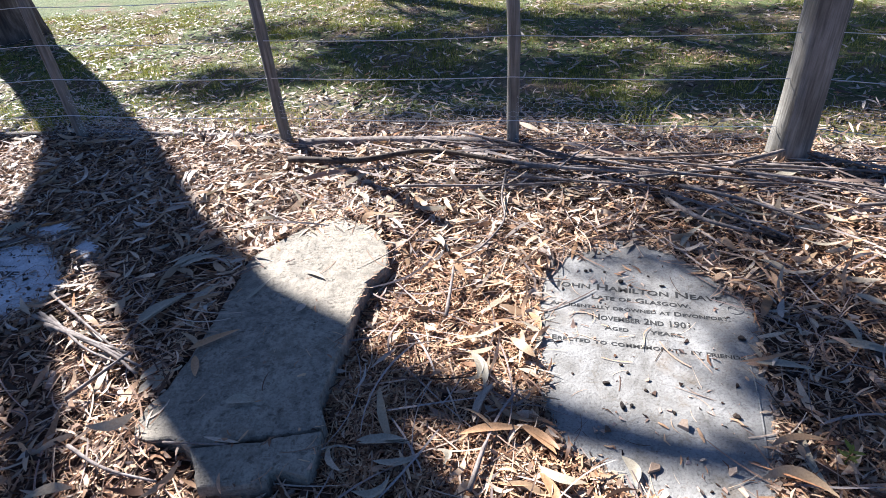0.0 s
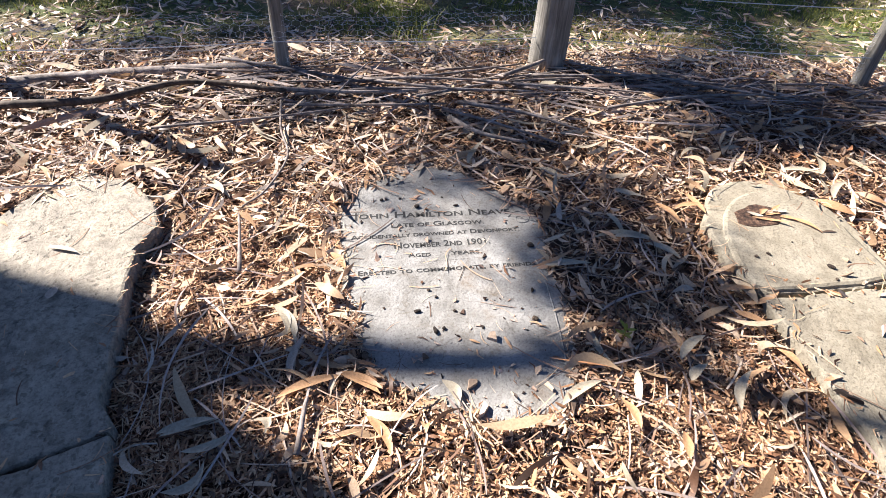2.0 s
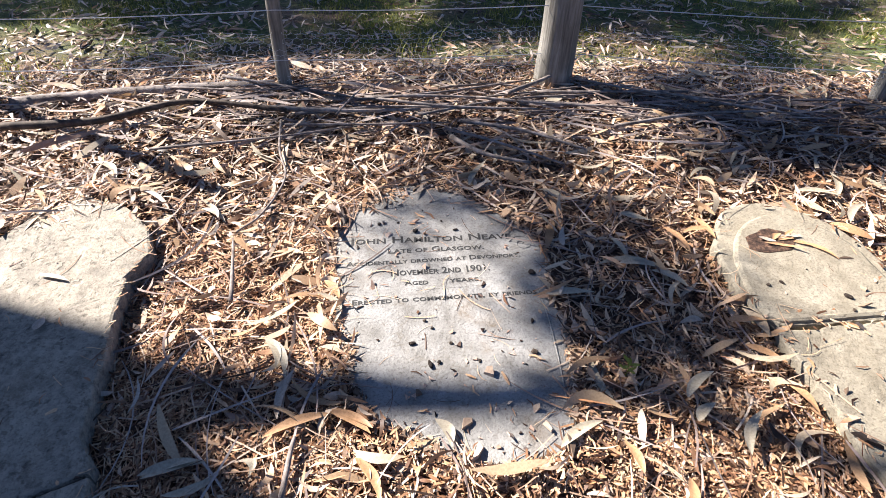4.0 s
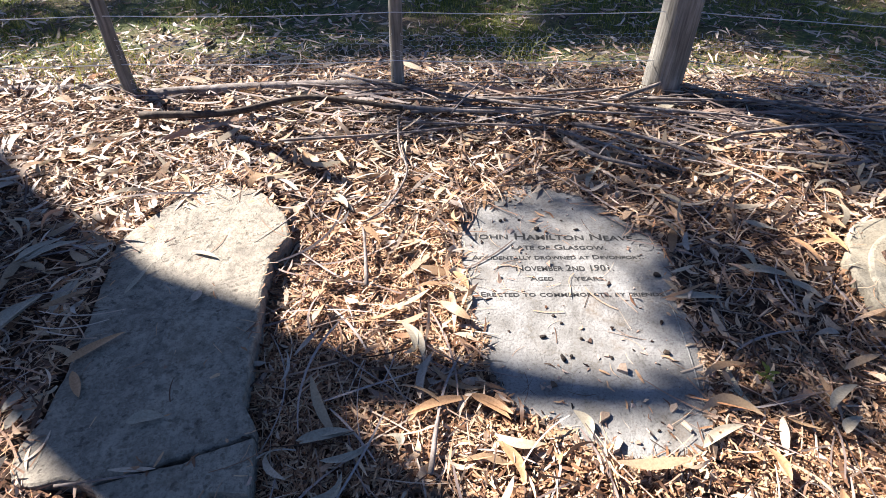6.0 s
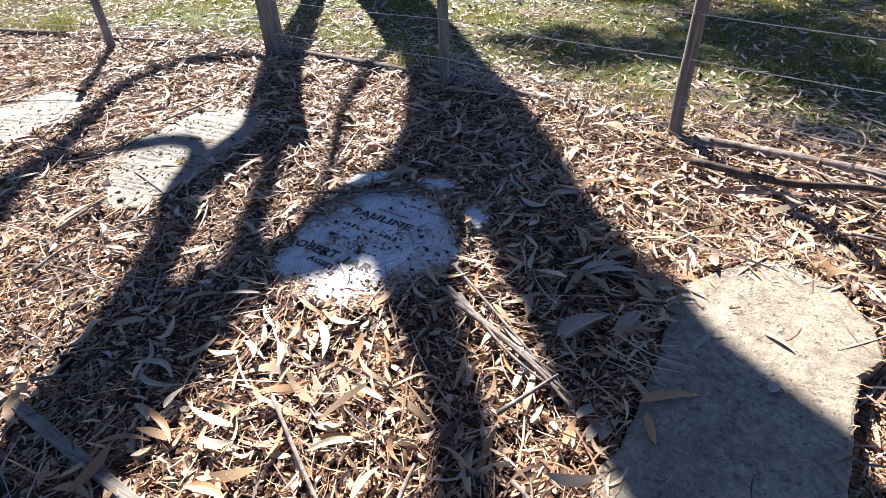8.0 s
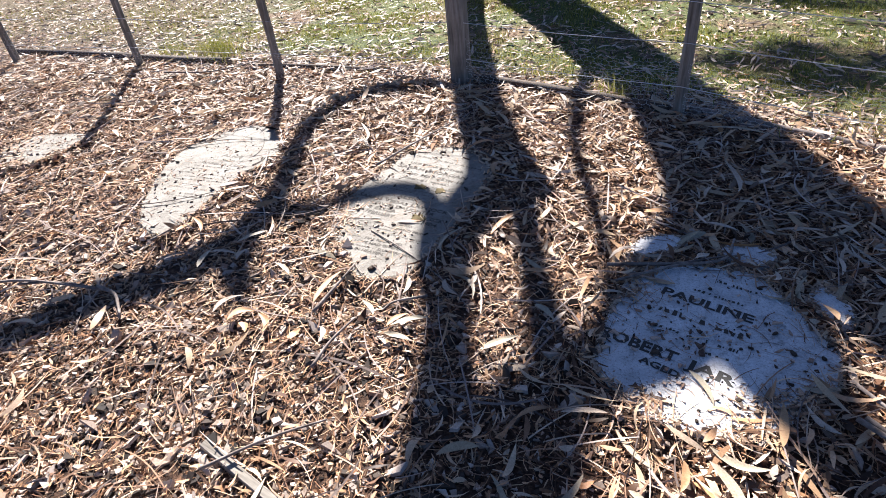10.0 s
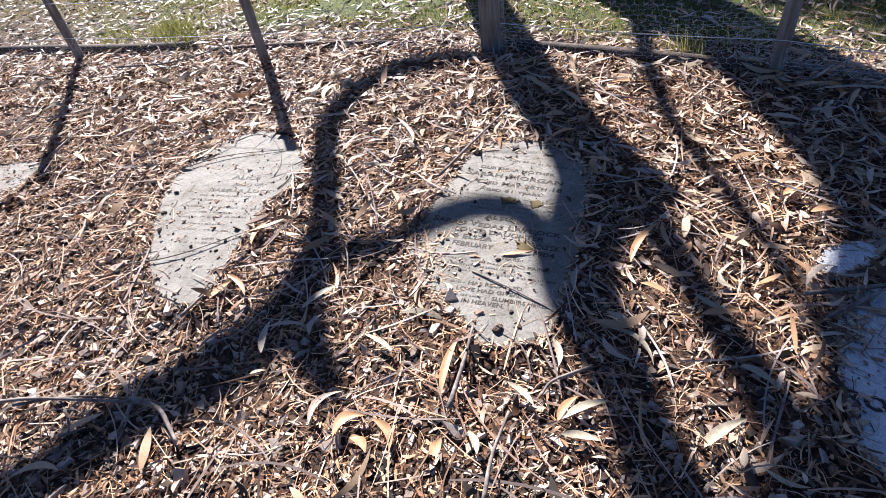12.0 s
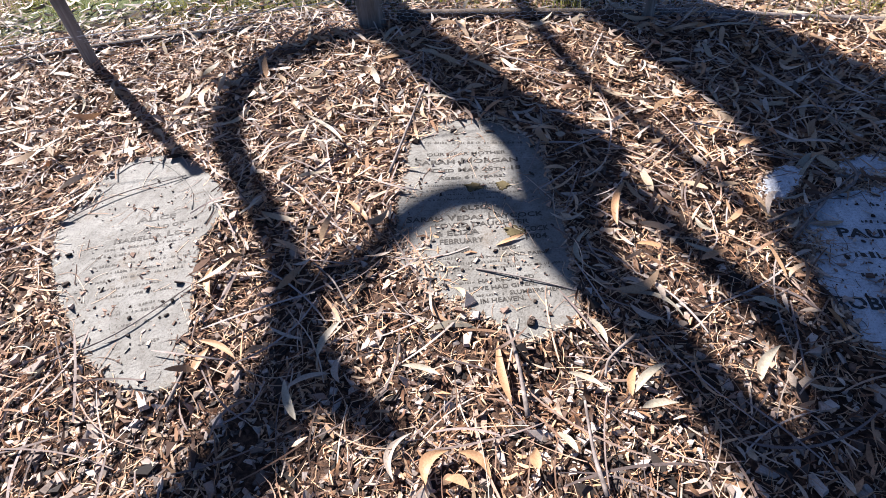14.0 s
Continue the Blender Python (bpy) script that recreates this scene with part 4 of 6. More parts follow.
fallen_leaf((1.063, 1.029), (1.067, 0.938), 0.024, LEAF_ORANGE, 0.03, 0.1)
fallen_leaf((0.405, 1.169), (0.432, 1.058), 0.024, LEAF_ORANGE, 0.03, 0.1)
fallen_leaf((0.357, 1.32), (0.446, 1.231), 0.024, LEAF_ORANGE, 0.03, 0.1)
fallen_leaf((1.161, 0.894), (1.132, 0.828), 0.024, LEAF_ORANGE, 0.03, 0.1)
fallen_leaf((0.178, 1.286), (0.354, 1.32), 0.024, LEAF_ORANGE, 0.03, 0.1)
fallen_leaf((1.58, 1.296), (1.701, 1.26), 0.024, LEAF_ORANGE, 0.03, 0.1)
fallen_leaf((0.413, 1.819), (0.446, 1.729), 0.024, LEAF_ORANGE, 0.03, 0.1)
fallen_leaf((0.209, 1.628), (0.232, 1.512), 0.026, LEAF_BIG, 0.03, 0.15)
fallen_leaf((0.22, 1.36), (0.281, 1.477), 0.022, LEAF_GREY, 0.03, 0.1)
fallen_leaf((-0.113, 1.279), (0.028, 1.275), 0.024, LEAF_BIG, 0.03, 0.1)
fallen_leaf((0.122, 1.254), (0.14, 1.202), 0.02, LEAF_BIG, 0.03, 0.4)
fallen_leaf((0.383, 1.76), (0.412, 1.626), 0.022, LEAF_BIG, 0.03, 0.3)
fallen_leaf((0.029, 2.328), (0.109, 2.234), 0.02, LEAF_BIG, 0.03, 0.1)
fallen_leaf((1.924, 1.556), (2.034, 1.483), 0.012, LEAF_ORANGE, 0.05, 0.1)
fallen_leaf((2.065, 1.532), (2.12, 1.415), 0.02, LEAF_ORANGE, 0.05, 0.1)
fallen_leaf((-2.227, 1.115), (-2.06, 1.129), 0.022, LEAF_BIG, 0.03, 0.25)
fallen_leaf((-1.033, 1.791), (-0.928, 1.976), 0.04, LEAF_BIG, 0.04, 0.1)
fallen_leaf((-0.858, 1.87), (-0.828, 2.012), 0.035, LEAF_BIG, 0.04, 0.1)
fallen_leaf((-0.836, 1.937), (-0.736, 1.974), 0.02, LEAF_BIG, 0.04, 0.1)
fallen_leaf((-1.059, 2.156), (-0.94, 2.268), 0.03, LEAF_BIG, 0.04, 0.1)
fallen_leaf((-0.852, 2.201), (-0.788, 2.119), 0.03, LEAF_BIG, 0.04, 0.1)
fallen_leaf((-2.303, 3.533), (-1.961, 3.561), 0.022, LEAF_BIG, 0.04, 0.15)
fallen_leaf((-2.098, 3.223), (-1.983, 2.903), 0.022, LEAF_GREY, 0.035, 0.1)
fallen_leaf((-1.339, 2.631), (-1.239, 2.701), 0.045, LEAF_GREY, 0.035, 0)
fallen_leaf((-2.202, 1.496), (-2.085, 1.564), 0.018, LEAF_GREY, 0.03, 0.1)
fallen_leaf((-1.922, 1.838), (-1.826, 1.74), 0.018, LEAF_BIG, 0.025, 0.1)
fallen_leaf((-2.857, 1.933), (-2.697, 1.825), 0.016, LEAF_BIG, 0.025, 0.2)
fallen_leaf((-1.797, 1.533), (-1.672, 1.393), 0.028, LEAF_BIG, 0.04, 0.1)
fallen_leaf((-1.859, 1.397), (-1.778, 1.302), 0.022, LEAF_BIG, 0.04, 0.1)
fallen_leaf((-1.954, 1.354), (-1.875, 1.3), 0.02, LEAF_BIG, 0.04, 0.1)
fallen_leaf((-1.807, 1.577), (-1.655, 1.581), 0.025, LEAF_BIG, 0.03, -0.1)
fallen_leaf((-1.534, 1.342), (-1.407, 1.336), 0.022, LEAF_BIG, 0.03, 0.1)
fallen_leaf((-1.854, 1.505), (-1.839, 1.415), 0.02, LEAF_ORANGE, 0.03, 0.1)
fallen_leaf((-0.887, 1.519), (-0.837, 1.593), 0.03, LEAF_BIG, 0.03, 0.1)
fallen_leaf((-1.988, 1.037), (-2.001, 1.126), 0.02, LEAF_BIG, 0.03, 0.1)
fallen_leaf((-2.084, 1.011), (-1.988, 0.984), 0.025, LEAF_BIG, 0.03, 0.1)
fallen_leaf((-2.197, 1.112), (-2.026, 1.136), 0.02, LEAF_BIG, 0.03, -0.2)
fallen_leaf((-1.51, 1.102), (-1.363, 1.205), 0.022, LEAF_BIG, 0.03, 0.15)
fallen_leaf((-1.318, 1.04), (-1.309, 1.158), 0.02, LEAF_BIG, 0.03, 0.1)
fallen_leaf((-1.125, 0.902), (-1.028, 0.998), 0.03, LEAF_BIG, 0.03, 0.1)
fallen_leaf((-1.736, 0.881), (-1.61, 0.901), 0.03, LEAF_ORANGE, 0.035, 0.1)
fallen_leaf((-1.206, 0.954), (-1.133, 0.891), 0.03, LEAF_BIG, 0.03, 0.1)
fallen_leaf((-1.813, 1.017), (-1.716, 1.044), 0.03, LEAF_BIG, 0.03, -0.2)
fallen_leaf((-2.054, 1.007), (-1.874, 0.959), 0.02, LEAF_ORANGE, 0.03, 0.1)
fallen_leaf((-1.013, 1.788), (-0.9, 1.95), 0.032, LEAF_BIG, 0.05, 0.1)
fallen_leaf((-1.043, 2.163), (-0.919, 2.261), 0.02, LEAF_BIG, 0.04, 0.1)
fallen_leaf((-0.834, 1.913), (-0.795, 2.033), 0.02, LEAF_BIG, 0.045, 0.1)
fallen_leaf((-0.835, 1.439), (-0.802, 1.55), 0.03, LEAF_BIG, 0.05, 0.1)
fallen_leaf((-0.963, 0.959), (-0.912, 1.011), 0.03, LEAF_BIG, 0.03, 0.1)
fallen_leaf((-2.952, 2.194), (-2.943, 2.008), 0.018, LEAF_BIG, 0.03, -0.3)
fallen_leaf((-3.856, 1.465), (-3.924, 1.6), 0.024, LEAF_BIG, 0.04, 0.05)
fallen_leaf((-3.832, 1.668), (-3.78, 1.808), 0.024, LEAF_BIG, 0.04, 0.1)
fallen_leaf((-3.909, 1.565), (-3.788, 1.622), 0.016, LEAF_GREY, 0.035, 0.1)
fallen_leaf((-3.752, 1.589), (-3.761, 1.682), 0.02, LEAF_GREY, 0.03, 0.2)
fallen_leaf((-3.243, 1.533), (-3.278, 1.744), 0.024, LEAF_ORANGE, 0.03, 0.05)
fallen_leaf((-3.86, 2.375), (-3.746, 2.225), 0.018, LEAF_ORANGE, 0.03, 0.1)
fallen_leaf((-3.569, 1.647), (-3.45, 1.614), 0.018, LEAF_BIG, 0.03, 0.1)
fallen_leaf((-2.892, 1.569), (-2.787, 1.662), 0.024, LEAF_BIG, 0.03, 0.1)
fallen_leaf((-2.54, 1.605), (-2.452, 1.718), 0.028, LEAF_BIG, 0.03, 0.1)
fallen_leaf((-3.474, 1.298), (-3.418, 1.392), 0.035, LEAF_ORANGE, 0.03, 0.3)
fallen_leaf((-2.476, 1.899), (-2.381, 1.857), 0.022, LEAF_BIG, 0.03, 0.1)
fallen_leaf((-2.791, 2.135), (-2.694, 2.112), 0.02, LEAF_ORANGE, 0.03, 0.1)
fallen_leaf((-2.855, 1.884), (-2.761, 1.823), 0.02, LEAF_GREY, 0.03, -0.2)
fallen_leaf((-2.763, 1.967), (-2.748, 1.883), 0.02, LEAF_GREY, 0.03, 0.1)
fallen_leaf((-2.84, 2.232), (-2.783, 2.445), 0.026, LEAF_ORANGE, 0.03, 0.1)
fallen_leaf((-3.559, 1.304), (-3.521, 1.437), 0.022, LEAF_GREY, 0.03, 0.3)
fallen_leaf((-3.39, 1.385), (-3.303, 1.32), 0.024, LEAF_ORANGE, 0.03, 0.2)
fallen_leaf((-2.995, 1.828), (-2.948, 1.728), 0.02, LEAF_BIG, 0.03, 0.1)
fallen_leaf((-2.902, 1.558), (-2.873, 1.654), 0.022, LEAF_ORANGE, 0.03, 0.1)
fallen_leaf((-3.074, 1.631), (-2.975, 1.576), 0.018, LEAF_BIG, 0.03, 0.1)
fallen_leaf((-2.883, 1.519), (-2.779, 1.537), 0.022, LEAF_BIG, 0.03, 0.1)
fallen_leaf((-3.178, 1.344), (-3.181, 1.401), 0.03, LEAF_ORANGE, 0.03, 0.1)
fallen_leaf((-3.121, 1.448), (-3.071, 1.39), 0.02, LEAF_BIG, 0.03, 0.1)
fallen_leaf((-3.424, 1.313), (-3.359, 1.289), 0.025, LEAF_ORANGE, 0.03, 0.2)
fallen_leaf((-2.866, 1.983), (-2.777, 1.944), 0.02, LEAF_GREY, 0.03, 0.1)
fallen_leaf((-4.251, 1.902), (-4.295, 2.057), 0.022, LEAF_ORANGE, 0.03, 0.1)
fallen_leaf((-4.218, 1.612), (-4.19, 1.704), 0.026, LEAF_ORANGE, 0.03, 0.1)
fallen_leaf((-4.233, 1.731), (-4.095, 1.666), 0.02, LEAF_ORANGE, 0.03, 0.1)
fallen_leaf((-4.072, 1.684), (-4.007, 1.712), 0.022, LEAF_ORANGE, 0.03, 0.1)
fallen_leaf((-5.151, 2.29), (-5.006, 2.357), 0.014, LEAF_ORANGE, 0.03, 0.1)
fallen_leaf((-3.279, 2.139), (-3.176, 2.188), 0.016, LEAF_ORANGE, 0.025, 0)
fallen_leaf((-2.595, 2.051), (-2.493, 2.097), 0.024, LEAF_ORANGE, 0.03, 0.1)
fallen_leaf((-2.392, 2.729), (-2.327, 2.788), 0.03, LEAF_ORANGE, 0.03, 0.1)
fallen_leaf((-2.564, 2.258), (-2.504, 2.202), 0.02, LEAF_BIG, 0.03, -0.3)
fallen_leaf((-4.145, 2.486), (-4.106, 2.603), 0.02, LEAF_BIG, 0.03, 0.3)
fallen_leaf((-4.12, 2.916), (-3.919, 2.703), 0.018, LEAF_BIG, 0.03, 0.1)
fallen_leaf((-5.638, 2.819), (-5.462, 2.869), 0.014, LEAF_BIG, 0.03, 0.1)
fallen_leaf((-3.92, 2.99), (-3.806, 2.982), 0.016, LEAF_BIG, 0.03, 0.1)
fallen_leaf((-3.613, 3.054), (-3.432, 3.001), 0.02, LEAF_BIG, 0.03, 0.15)
fallen_leaf((-3.177, 3.475), (-3.004, 3.518), 0.022, LEAF_ORANGE, 0.03, 0.1)
fallen_leaf((-5.335, 2.648), (-5.23, 2.817), 0.018, LEAF_BIG, 0.03, 0.1)
fallen_leaf((-5.644, 2.406), (-5.561, 2.54), 0.016, LEAF_BIG, 0.03, 0.1)
fallen_leaf((-2.874, 2.85), (-2.771, 2.83), 0.02, LEAF_BIG, 0.03, 0.1)
fallen_leaf((-2.306, 2.64), (-2.203, 2.703), 0.03, LEAF_ORANGE, 0.03, 0.1)
fallen_leaf((-3.052, 2.918), (-2.919, 2.88), 0.018, LEAF_GREY, 0.03, 0.1)
fallen_stick([(-0.823, 3.135), (-0.402, 3.077), (-0.036, 3.174), (0.405, 2.959)], 0.02, 0.05, DARK_LOG)
fallen_stick([(0.624, 2.853), (0.726, 2.998), (0.844, 3.161)], 0.006, 0.06, STICK)
fallen_stick([(0.374, 2.899), (0.345, 2.637), (0.348, 2.433), (0.242, 2.218), (0.151, 2.134)], 0.006, 0.04, STICK)
fallen_stick([(1.472, 2.842), (1.753, 2.952), (1.989, 3.132)], 0.011, 0.06, STICK)
fallen_stick([(0.12, 1.804), (0.133, 2.0), (0.136, 2.111)], 0.007, 0.035, STICK)
fallen_stick([(-0.182, 2.797), (0.354, 2.749), (0.683, 2.766)], 0.007, 0.04, STICK)
fallen_stick([(0.334, 3.013), (0.669, 2.881), (1.014, 2.816)], 0.012, 0.05, STICK)
fallen_stick([(0.386, 2.854), (0.812, 2.737), (1.114, 2.681)], 0.007, 0.04, STICK)
fallen_stick([(1.08, 2.551), (1.173, 2.375), (1.339, 2.267)], 0.012, 0.04, STICK)
fallen_stick([(1.072, 2.621), (1.244, 2.455), (1.469, 2.217)], 0.008, 0.045, STICK)
fallen_stick([(1.164, 2.677), (1.426, 2.498), (1.615, 2.299)], 0.01, 0.04, STICK)
fallen_stick([(-1.484, 1.854), (-1.195, 1.72), (-0.904, 1.574)], 0.008, 0.04, STICK)
fallen_stick([(-1.505, 1.994), (-1.168, 1.749), (-0.959, 1.602)], 0.006, 0.04, STICK)
fallen_stick([(0.21, 1.124), (0.247, 1.243), (0.259, 1.279)], 0.008, 0.03, STICK)
fallen_stick([(-1.398, 1.8), (-1.174, 1.706), (-0.972, 1.637)], 0.009, 0.04, STICK)
fallen_stick([(-1.719, 1.209), (-1.409, 1.01), (-1.189, 0.898)], 0.007, 0.035, STICK)
fallen_stick([(-1.193, 1.019), (-1.211, 1.108), (-1.225, 1.198)], 0.009, 0.035, STICK)
fallen_stick([(-0.975, 1.263), (-0.817, 1.185), (-0.645, 1.147)], 0.006, 0.035, STICK)
fallen_stick([(-0.665, 1.251), (-0.467, 1.24)], 0.004, 0.065, STICK)
fallen_stick([(-2.263, 2.149), (-2.051, 2.372), (-1.882, 2.513)], 0.006, 0.03, STICK)
fallen_stick([(-1.464, 1.866), (-1.265, 1.746), (-1.054, 1.644), (-0.902, 1.539)], 0.009, 0.04, STICK)
fallen_stick([(-1.405, 1.845), (-1.159, 1.664), (-0.982, 1.586)], 0.006, 0.045, STICK)
fallen_stick([(-1.088, 1.435), (-0.977, 1.64)], 0.008, 0.04, STICK)
fallen_stick([(-3.199, 1.491), (-3.218, 1.648), (-3.247, 1.793)], 0.008, 0.03, STICK)
fallen_stick([(-2.469, 0.93), (-2.302, 1.049)], 0.006, 0.03, STICK)
fallen_stick([(-2.322, 2.229), (-1.962, 2.417), (-1.934, 2.598)], 0.008, 0.03, STICK)
fallen_stick([(-3.037, 0.826), (-2.93, 1.0), (-2.82, 1.143)], 0.006, 0.03, STICK)
fallen_stick([(-3.348, 2.033), (-3.168, 1.984), (-3.004, 1.935), (-2.837, 1.866), (-2.673, 1.774)], 0.0035, 0.02, STICK)
fallen_stick([(-4.163, 1.183), (-4.042, 1.185), (-3.966, 1.151), (-3.904, 1.121)], 0.009, 0.03, STICK)
fallen_stick([(-4.54, 1.024), (-4.366, 1.118), (-4.168, 1.184)], 0.005, 0.025, STICK)
fallen_stick([(-3.7, 2.527), (-3.65, 2.828), (-3.599, 3.151)], 0.007, 0.03, STICK)
fallen_stick([(-3.764, 1.856), (-3.835, 1.969), (-3.926, 2.061)], 0.004, 0.03, STICK)
fallen_stick([(-2.857, 1.761), (-2.948, 1.675), (-2.968, 1.619)], 0.006, 0.03, STICK)
fallen_stick([(-6.43, 3.135), (-6.001, 3.278), (-5.804, 3.622)], 0.007, 0.03, STICK)
fallen_stick([(-3.265, 1.804), (-3.175, 1.757)], 0.003, 0.022, STICK)
fallen_stick([(-4.697, 1.653), (-4.517, 1.759), (-4.307, 1.995)], 0.003, 0.03, STICK)
fallen_stick([(-5.048, 2.192), (-4.824, 2.406), (-4.56, 2.537)], 0.003, 0.03, STICK)
fallen_stick([(-3.01, 1.279), (-3.031, 1.395), (-3.036, 1.541)], 0.007, 0.03, STICK)
fallen_stick([(-4.257, 1.505), (-4.245, 1.617)], 0.007, 0.03, STICK)
fallen_stick([(-4.727, 0.896), (-4.525, 1.048), (-4.044, 1.206)], 0.008, 0.03, STICK)
fallen_stick([(-2.96, 2.164), (-2.941, 2.079), (-2.893, 2.024)], 0.004, 0.03, STICK)


# carved edging and scrolls on the arched tablet
def carved(points, r=0.0028, stone=None, tone=None, z=0.0165):
    stone = stone or arched
    bm = tube_bm([(x - stone.location.x, y - stone.location.y, z, r) for x, y in points], 6, 3)
    part("carved_border", bm, tone or MARBLE, stone, smooth=True)


carved([(1.08, 1.613), (1.065, 1.497), (1.035, 1.373), (1.002, 1.253), (0.979, 1.18)])
carved([(0.467, 1.791), (0.436, 1.644), (0.424, 1.531), (0.429, 1.444)])
for cx, cy in ((1.118, 1.828), (0.45, 1.824)):
    carved([(cx + (0.006 + 0.004 * k) * math.cos(k * 0.9), cy + (0.006 + 0.004 * k) * math.sin(k * 0.9)) for k in range(11)], 0.002)
carved([(-4.87, 2.56), (-4.83, 2.62), (-4.75, 2.64), (-4.66, 2.6), (-4.57, 2.52), (-4.5, 2.43), (-4.47, 2.34)], 0.004, lettered, MARBLE_WORN, 0.0215)
carved([(-4.46, 2.46), (-4.41, 2.4), (-4.385, 2.33), (-4.39, 2.26)], 0.006, lettered, MARBLE_WORN, 0.021)
carved([(-2.15, 2.25), (-2.1, 2.33), (-2.0, 2.385), (-1.88, 2.395), (-1.78, 2.345), (-1.69, 2.25)], 0.004, broken, MARBLE_WHITE_SHADE_LIFT, 0.016)

# long shed sticks heaped along the fence
for k in range(26):
    x = rnd.uniform(0.1, 3.6)
    y = fence_y(x) - abs(rnd.gauss(0.12, 0.16)) - 0.03
    w, L = -0.32 + rnd.gauss(0, 0.22), rnd.uniform(0.45, 1.0)
    c, s = math.cos(w), math.sin(w)
    o = rnd.uniform(-0.05, 0.05)
    fallen_stick([(x - c * L / 2, y - s * L / 2), (x - o * s, y + o * c), (x + c * L / 2, y + s * L / 2)], rnd.uniform(0.004, 0.01), rnd.uniform(0.03, 0.055), STICK)

# dead leaves lodged in the hollow of the rounded stone
for k in range(7):
    x, y, w = 1.965 + rnd.gauss(0, 0.035), 1.56 + rnd.gauss(0, 0.02), rnd.uniform(-0.8, 0.6)
    fallen_leaf((x, y), (x + 0.06 * math.cos(w), y + 0.06 * math.sin(w)), rnd.uniform(0.014, 0.022), LEAF_ORANGE if k % 3 else LEAF_GREY, 0.05, 0.1)

# moss on the worn tablet
for mx, my, ms in ((-3.364, 2.45, 0.04), (-3.242, 2.457, 0.03), (-3.209, 2.209, 0.045)):
    bm = slab_bm([(mx + ms * math.cos(k) * (0.9 + 0.9 * noise.noise((k * 2.3, mx, 0))), my + ms * 0.6 * math.sin(k) * (1 + 0.9 * noise.noise((k * 2.3, my, 4)))) for k in np.arange(0, 6.2, 0.25)], 0.0205, under=0.016, edge=0.002)
    bmesh.ops.translate(bm, verts=bm.verts, vec=-Vector(shaped.location))
    part("moss", bm, MOSS, shaped, "brown-green cushion of moss")


# ---- logs along the fence and a timber edging ----
def fence_log(points, r, tone, rise=0.018):
    pts = [(x - points[0][0], y - points[0][1], rise, r * (1 - 0.2 * i / len(points))) for i, (x, y) in enumerate(points)]
    ob = part("log", tube_bm(pts, 10, 5, 0.2, points[0][0]), material=tone, smooth=True)
    ob.location = (points[0][0], points[0][1], -0.01)
    tagged(ob, "weathered round log lying along the foot of the fence", "log", "logs along the fence")


fence_log([(-.85, 3.45), (-.33, 3.44), (.38, 3.33)], 0.035, STICK)
fence_log([(-3.8, 3.86), (-3.05, 3.83), (-2.5, 3.77)], 0.03, DARK_LOG, 0.028)
fence_log([(-8.9, 3.05), (-7.6, 3.29), (-6.85, 3.4), (-6.1, 3.56)], 0.036, DARK_LOG, 0.026)
fence_log([(-5.95, 3.52), (-5.3, 3.7), (-4.6, 3.82)], 0.02, DARK_LOG, 0.016)
fence_log([(-2.4, 3.83), (-1.7, 3.7), (-1.0, 3.58)], 0.022, STICK)


def edging(a, b, wide, high, seed):
    a, b = Vector(a), Vector(b)
    d = (b - a).normalized()
    side = Vector((-d.y, d.x)) * wide / 2
    bm = bmesh.new()
    rings = []
    n = 14
    for i in range(n + 1):
        p = a.lerp(b, i / n) - a
        k = 0.004 * noise.noise((i * 0.7, seed, 0))
        z = high + 0.004 * noise.noise((i * 0.5, seed, 3))
        rings.append([bm.verts.new((q.x, q.y, h)) for q, h in ((p - side * (1 + k * 20), -0.05), (p - side, z - 0.005), (p - side * 0.8, z), (p + side * 0.8, z + 0.002), (p + side, z - 0.005), (p + side * (1 - k * 20), -0.05))])
    for r0, r1 in zip(rings, rings[1:]):
        for k in range(6):
            bm.faces.new((r0[k], r0[(k + 1) % 6], r1[(k + 1) % 6], r1[k]))
    bm.faces.new(rings[0][::-1])
    bm.faces.new(rings[-1])
    ob = part("timber_edging", bm, EDGING)
    ob.location = (a.x, a.y, 0)
    tagged(ob, "narrow grey weathered timber edging sunk in the ground", "edging", "timber edging lengths")


edging((-3.12, 0.9), (-2.5, 0.85), 0.03, 0.014, 1)
edging((-2.47, 0.86), (-1.3, 0.745), 0.036, 0.02, 2)


